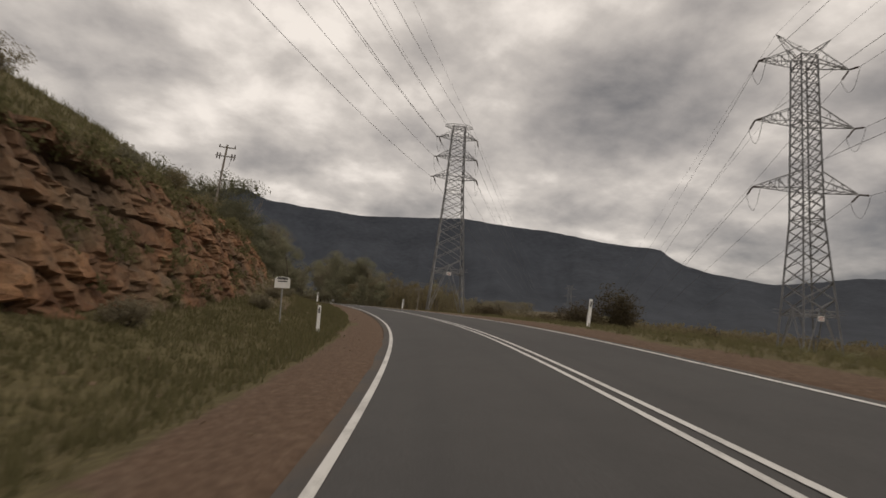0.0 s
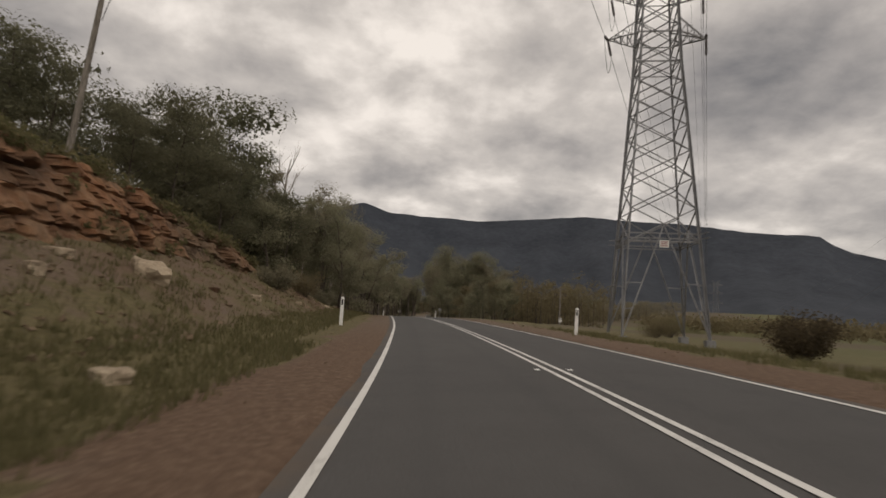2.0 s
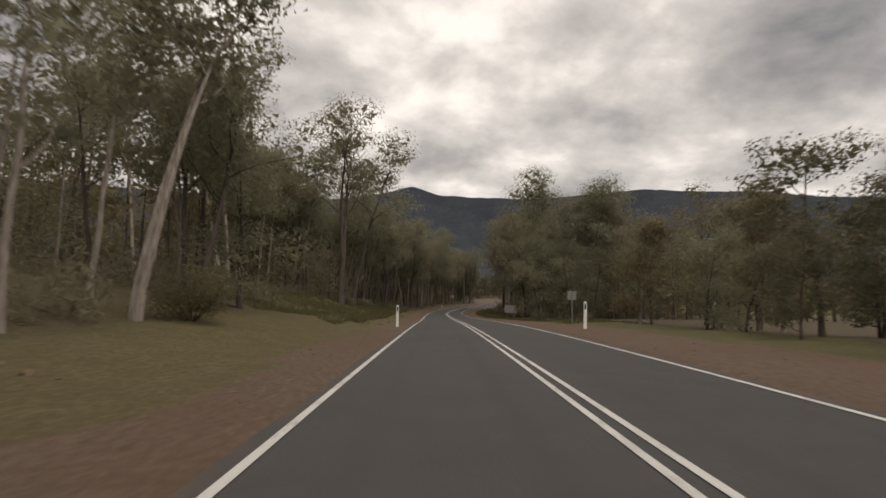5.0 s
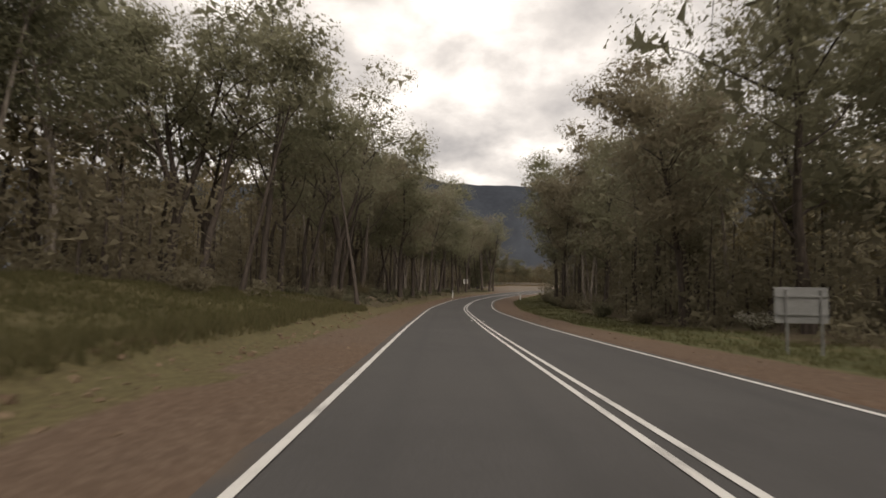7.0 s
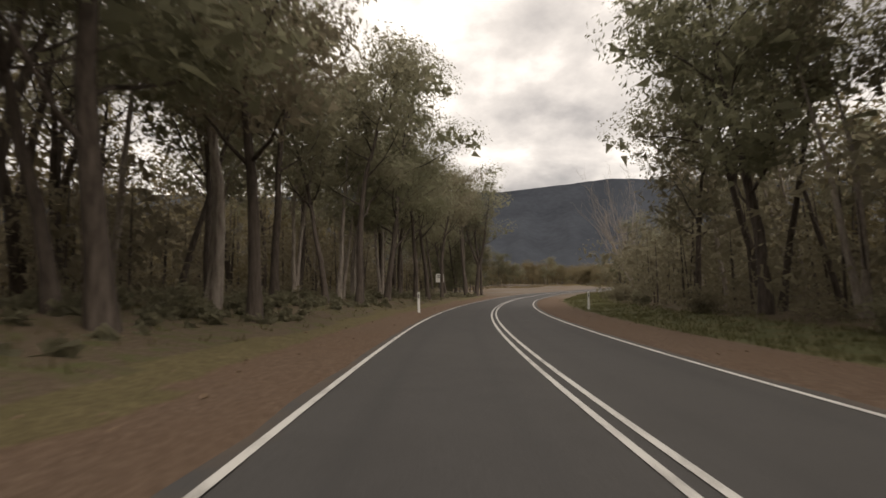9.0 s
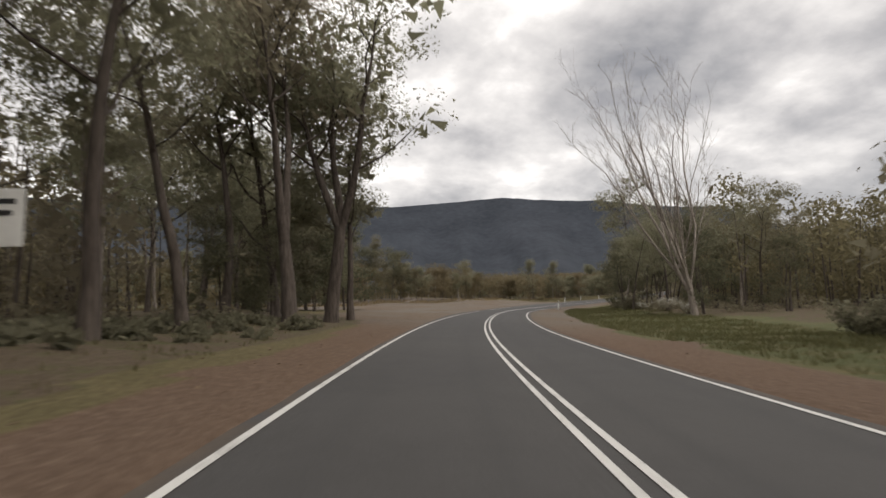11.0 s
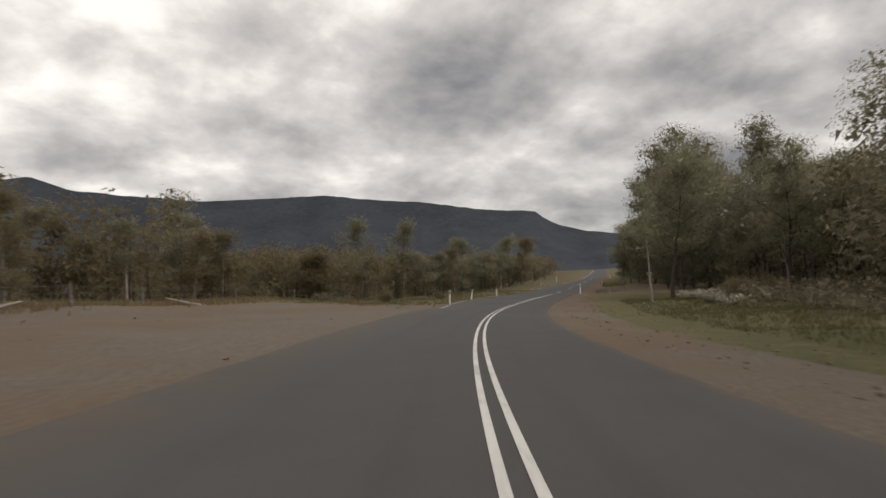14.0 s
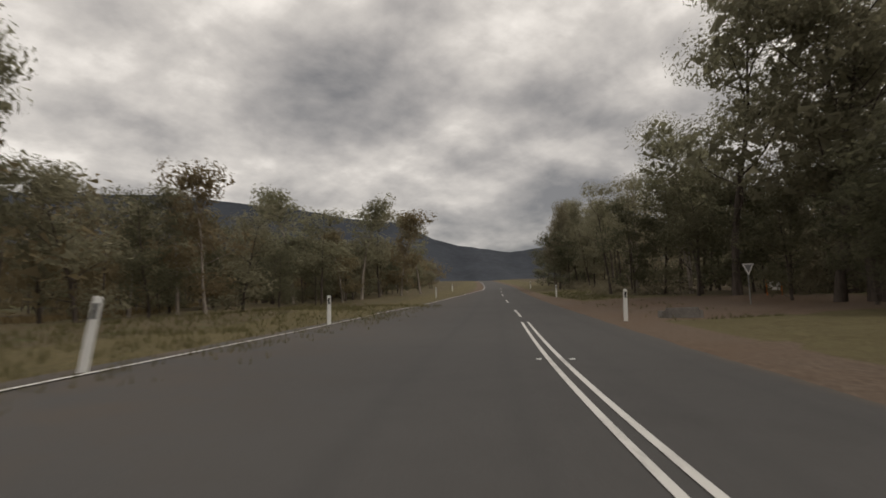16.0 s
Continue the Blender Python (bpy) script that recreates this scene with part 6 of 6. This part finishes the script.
def give_way(m):
    p = root("give_way_sign", m, "grey triangular give way sign with a pale rim", "road sign")
    bm = bmesh.new()
    f = bm.faces.new([bm.verts.new(c) for c in ((-0.36, 0, 2.35), (0.36, 0, 2.35), (0.03, 0, 1.70), (-0.03, 0, 1.70))])
    made = bmesh.ops.extrude_face_region(bm, geom=[f])
    bmesh.ops.translate(bm, verts=[v for v in made["geom"] if isinstance(v, bmesh.types.BMVert)], vec=(0, 0.015, 0))
    bmesh.ops.recalc_face_normals(bm, faces=bm.faces)
    part("panel", bm, M_WHITE, p, "pale triangular rim")
    bm = bmesh.new()
    bm.faces.new([bm.verts.new(c) for c in ((-0.25, -0.006, 2.29), (0.0, -0.006, 1.82), (0.25, -0.006, 2.29))])
    made = bmesh.ops.extrude_face_region(bm, geom=list(bm.faces))
    bmesh.ops.translate(bm, verts=[v for v in made["geom"] if isinstance(v, bmesh.types.BMVert)], vec=(0, 0.004, 0))
    bmesh.ops.recalc_face_normals(bm, faces=bm.faces)
    part("centre", bm, M_ALU, p, "grey centre of the triangle")
    bm = bmesh.new()
    rod(bm, (0, 0.05, -0.5), (0, 0.05, 2.3), 0.032, None, 10)
    part("post", bm, M_ALU, p)


give_way(pose(119.3, 422.3, soil(119.3, 422.3), 0, 0, -40))


def culvert(m):
    p = root("culvert_headwall", m, "low stained concrete culvert headwall beside the gravel", "culvert")
    part("wall", box(bmesh.new(), 0, 0, 0.18, 1.7, 0.25, 0.75, 0.04), M_CONCRETE, p)
    part("wing_wall", box(bmesh.new(), -0.95, 0.3, 0.1, 0.22, 0.8, 0.6, 0.04), M_CONCRETE, p)
    part("wing_wall", box(bmesh.new(), 0.95, 0.3, 0.1, 0.22, 0.8, 0.6, 0.04), M_CONCRETE, p)


culvert(pose(108.4, 422.1, soil(108.4, 422.1), 0, 0, -48) @ Matrix.Scale(0.8, 4))


def barrier_board(m):
    p = root("barrier_board", m, "white barrier board on an orange-tipped frame", "barrier")
    part("board", box(bmesh.new(), 0, 0, 0.62, 0.85, 0.03, 0.55, 0.01), M_WHITE, p)
    for x in (-0.5, 0.5):
        part("leg", box(bmesh.new(), x, 0, 0.5, 0.06, 0.06, 1.1, 0.01), M_ORANGE, p)


barrier_board(pose(126.4, 422.7, soil(126.4, 422.7), 0, 0, -45))

log_mesh_v, log_mesh_f = [], []
tube_to(log_mesh_v, log_mesh_f, [Vector((0, 0, 0.08)), Vector((0.8, 0.05, 0.22)), Vector((1.6, 0, 0.45)), Vector((2.3, 0.1, 0.6))], [0.11, 0.10, 0.08, 0.05], 8)
for x, y, turn in ((44.0, 397.0, 40), (54, 407, 200), (31, 383, 20)):
    ob = mesh_object("fallen_log", log_mesh_v, log_mesh_f, M_PALE, smooth=True)
    ob.matrix_basis = pose(x, y, soil(x, y) - 0.05, 0, 0, turn)
    tagged(ob, "bleached fallen log leaning at the edge of the scrub", "log", "fallen logs")


# ---- the wire fence beyond the apron ----
def fence():
    p = root("wire_fence", Matrix.Identity(4), "old wire fence with grey timber posts before the scrub", "fence")
    bm = bmesh.new()
    rod(bm, (0, 0, -0.4), (0, 0, 1.15), 0.065, 0.055, 7)
    post = part("post", bm, M_WOOD, p)
    posts = []
    n = 46
    for k in range(n):
        f = k / (n - 1)
        x, y = -46 + 150 * f, 302 + 161 * f
        posts.append(Vector((x, y, soil(x, y))))
    for k, c in enumerate(posts):
        ob = post if k == 0 else post.copy()
        if k:
            scene.collection.objects.link(ob)
        ob.matrix_basis = pose(*c, (k * 37) % 7 - 3, (k * 53) % 7 - 3, 0)
    for z in (0.3, 0.65, 1.0):
        verts, faces = [], []
        tube_to(verts, faces, [c + Vector((0, 0, z)) for c in posts], [0.012] * n, 4)
        mesh_object("wire", verts, faces, M_WIRE, p)


fence()


def fence_grass():
    """Straw-coloured grass left standing along the foot of the fence."""
    rng = random.Random(31)
    quads = []
    for _ in range(5200):
        f, off = rng.random(), rng.gauss(0.4, 1.3)
        x, y = -46 + 150 * f - 0.73 * off, 302 + 161 * f + 0.68 * off
        c = np.array((x, y, soil(x, y) - 0.02))
        for _ in range(4):
            a, h = rng.random() * 6.283, 0.18 + 0.35 * rng.random()
            side = np.array((-math.sin(a), math.cos(a), 0)) * (0.02 + 0.03 * rng.random())
            p = c + np.array((rng.gauss(0, 0.12), rng.gauss(0, 0.12), 0))
            quads += [p + side, p + np.array((math.cos(a) * h * 0.4, math.sin(a) * h * 0.4, h)), p - side]
    ob = leaf_object("fence_grass", np.array(quads), len(quads) // 3, M_STRAW)
    tagged(ob, "dry straw-coloured grass along the foot of the fence", "grass", kind="stuff")


fence_grass()


# ---- grass ----
def tufts(seed, name, count, zones, mat, label, tall):
    """Grass blades in tufts over stretches of the verge."""
    rng, rnp = random.Random(seed), np.random.default_rng(seed)
    total = sum(z[4] for z in zones)
    quads = []
    for s0, s1, d0, d1, share, size in zones:
        for _ in range(int(count * share / total)):
            s, d = s0 + (s1 - s0) * rng.random(), d0 + (d1 - d0) * rng.random()
            if cover(s, d)[0] == 1.0 and rng.random() < 0.93:
                continue
            c = np.array(at(s, d, -0.02))
            for _ in range(5):
                a = rng.random() * 6.283
                h = tall * size * (0.4 + 0.9 * rng.random())
                w = 0.014 + 0.04 * h * rng.random()
                out = np.array((math.cos(a), math.sin(a), 0)) * h * (0.15 + 0.5 * rng.random())
                side = np.array((-math.sin(a), math.cos(a), 0)) * w
                p = c + np.array((rng.gauss(0, 0.09), rng.gauss(0, 0.09), 0))
                tip = p + out + np.array((0, 0, h))
                quads += [p + side, tip, p - side]
    ob = leaf_object(name, np.array(quads), len(quads) // 3, mat)
    tagged(ob, label, "grass", kind="stuff")


tufts(1, "bank_grass", 44000, [(-20, 80, 6.4, 12, 1.6, 0.8), (-20, 34, -9.6, -3.2, 2.6, 0.72), (34, 60, -6.8, -3.2, 0.9, 0.75), (34, 64, -10, -6.8, 0.25, 0.8), (-20, 70, -18, -12.4, 1.4, 1.3), (60, 116, -6.0, -4.0, 0.8, 0.7), (60, 116, -10.5, -6.0, 0.35, 0.7), (205, 314, -11, -4.6, 0.35, 0.6), (414, 480, -14, -3.2, 1.2, 0.8), (340, 412, -50, -30, 1.2, 0.8), (145, 208, -14, -5.2, 1.6, 0.75), (150, 204, -5.35, -4.6, 0.9, 1.0)],
      M_GRASS, "rough olive and straw-coloured grass on the banks", 0.28)
tufts(2, "verge_grass", 36000, [(145, 208, -15, -5.2, 4.0, 0.7), (150, 306, 7.4, 13.5, 3, 0.7), (304, 388, 8.4, 18, 4, 0.8), (388, 434, 11, 20, 1.6, 0.8), (458, 510, 7, 12, 0.6, 0.8)],
      M_LUSH, "short green grass along the verge", 0.24)


# ---- far woods ----
def far_woods():
    """Clumps of trees over the valley and at the foot of the range."""
    rng, rnp = random.Random(9), np.random.default_rng(9)
    centres, radii = [], []
    while len(centres) < 5200:
        az, r = radians(-35 + 125 * rng.random()), 170 + 1500 * rng.random() ** 1.5
        x, y = 30 + r * math.sin(az), 260 + r * math.cos(az)
        s, d = along(x, y)
        if abs(d) < 75 and s < S1 - 2 or noise.noise((x * 0.006, y * 0.006, 3.0)) < -0.12 and r > 450:
            continue
        h = 5 + 5 * rng.random()
        centres.append((x, y, -6.2 + h * 0.5 + 3.5 * (r < 420)))
        radii.append(h * 0.62)
    corners, n = leaves(rnp, np.array(centres), np.array(radii), 110000, 2.0, 0.2, 0.9)
    ob = leaf_object("far_woods", corners, n, M_LEAF_DRY)
    tagged(ob, "olive-brown woodland across the valley floor", "woodland", kind="stuff")


far_woods()
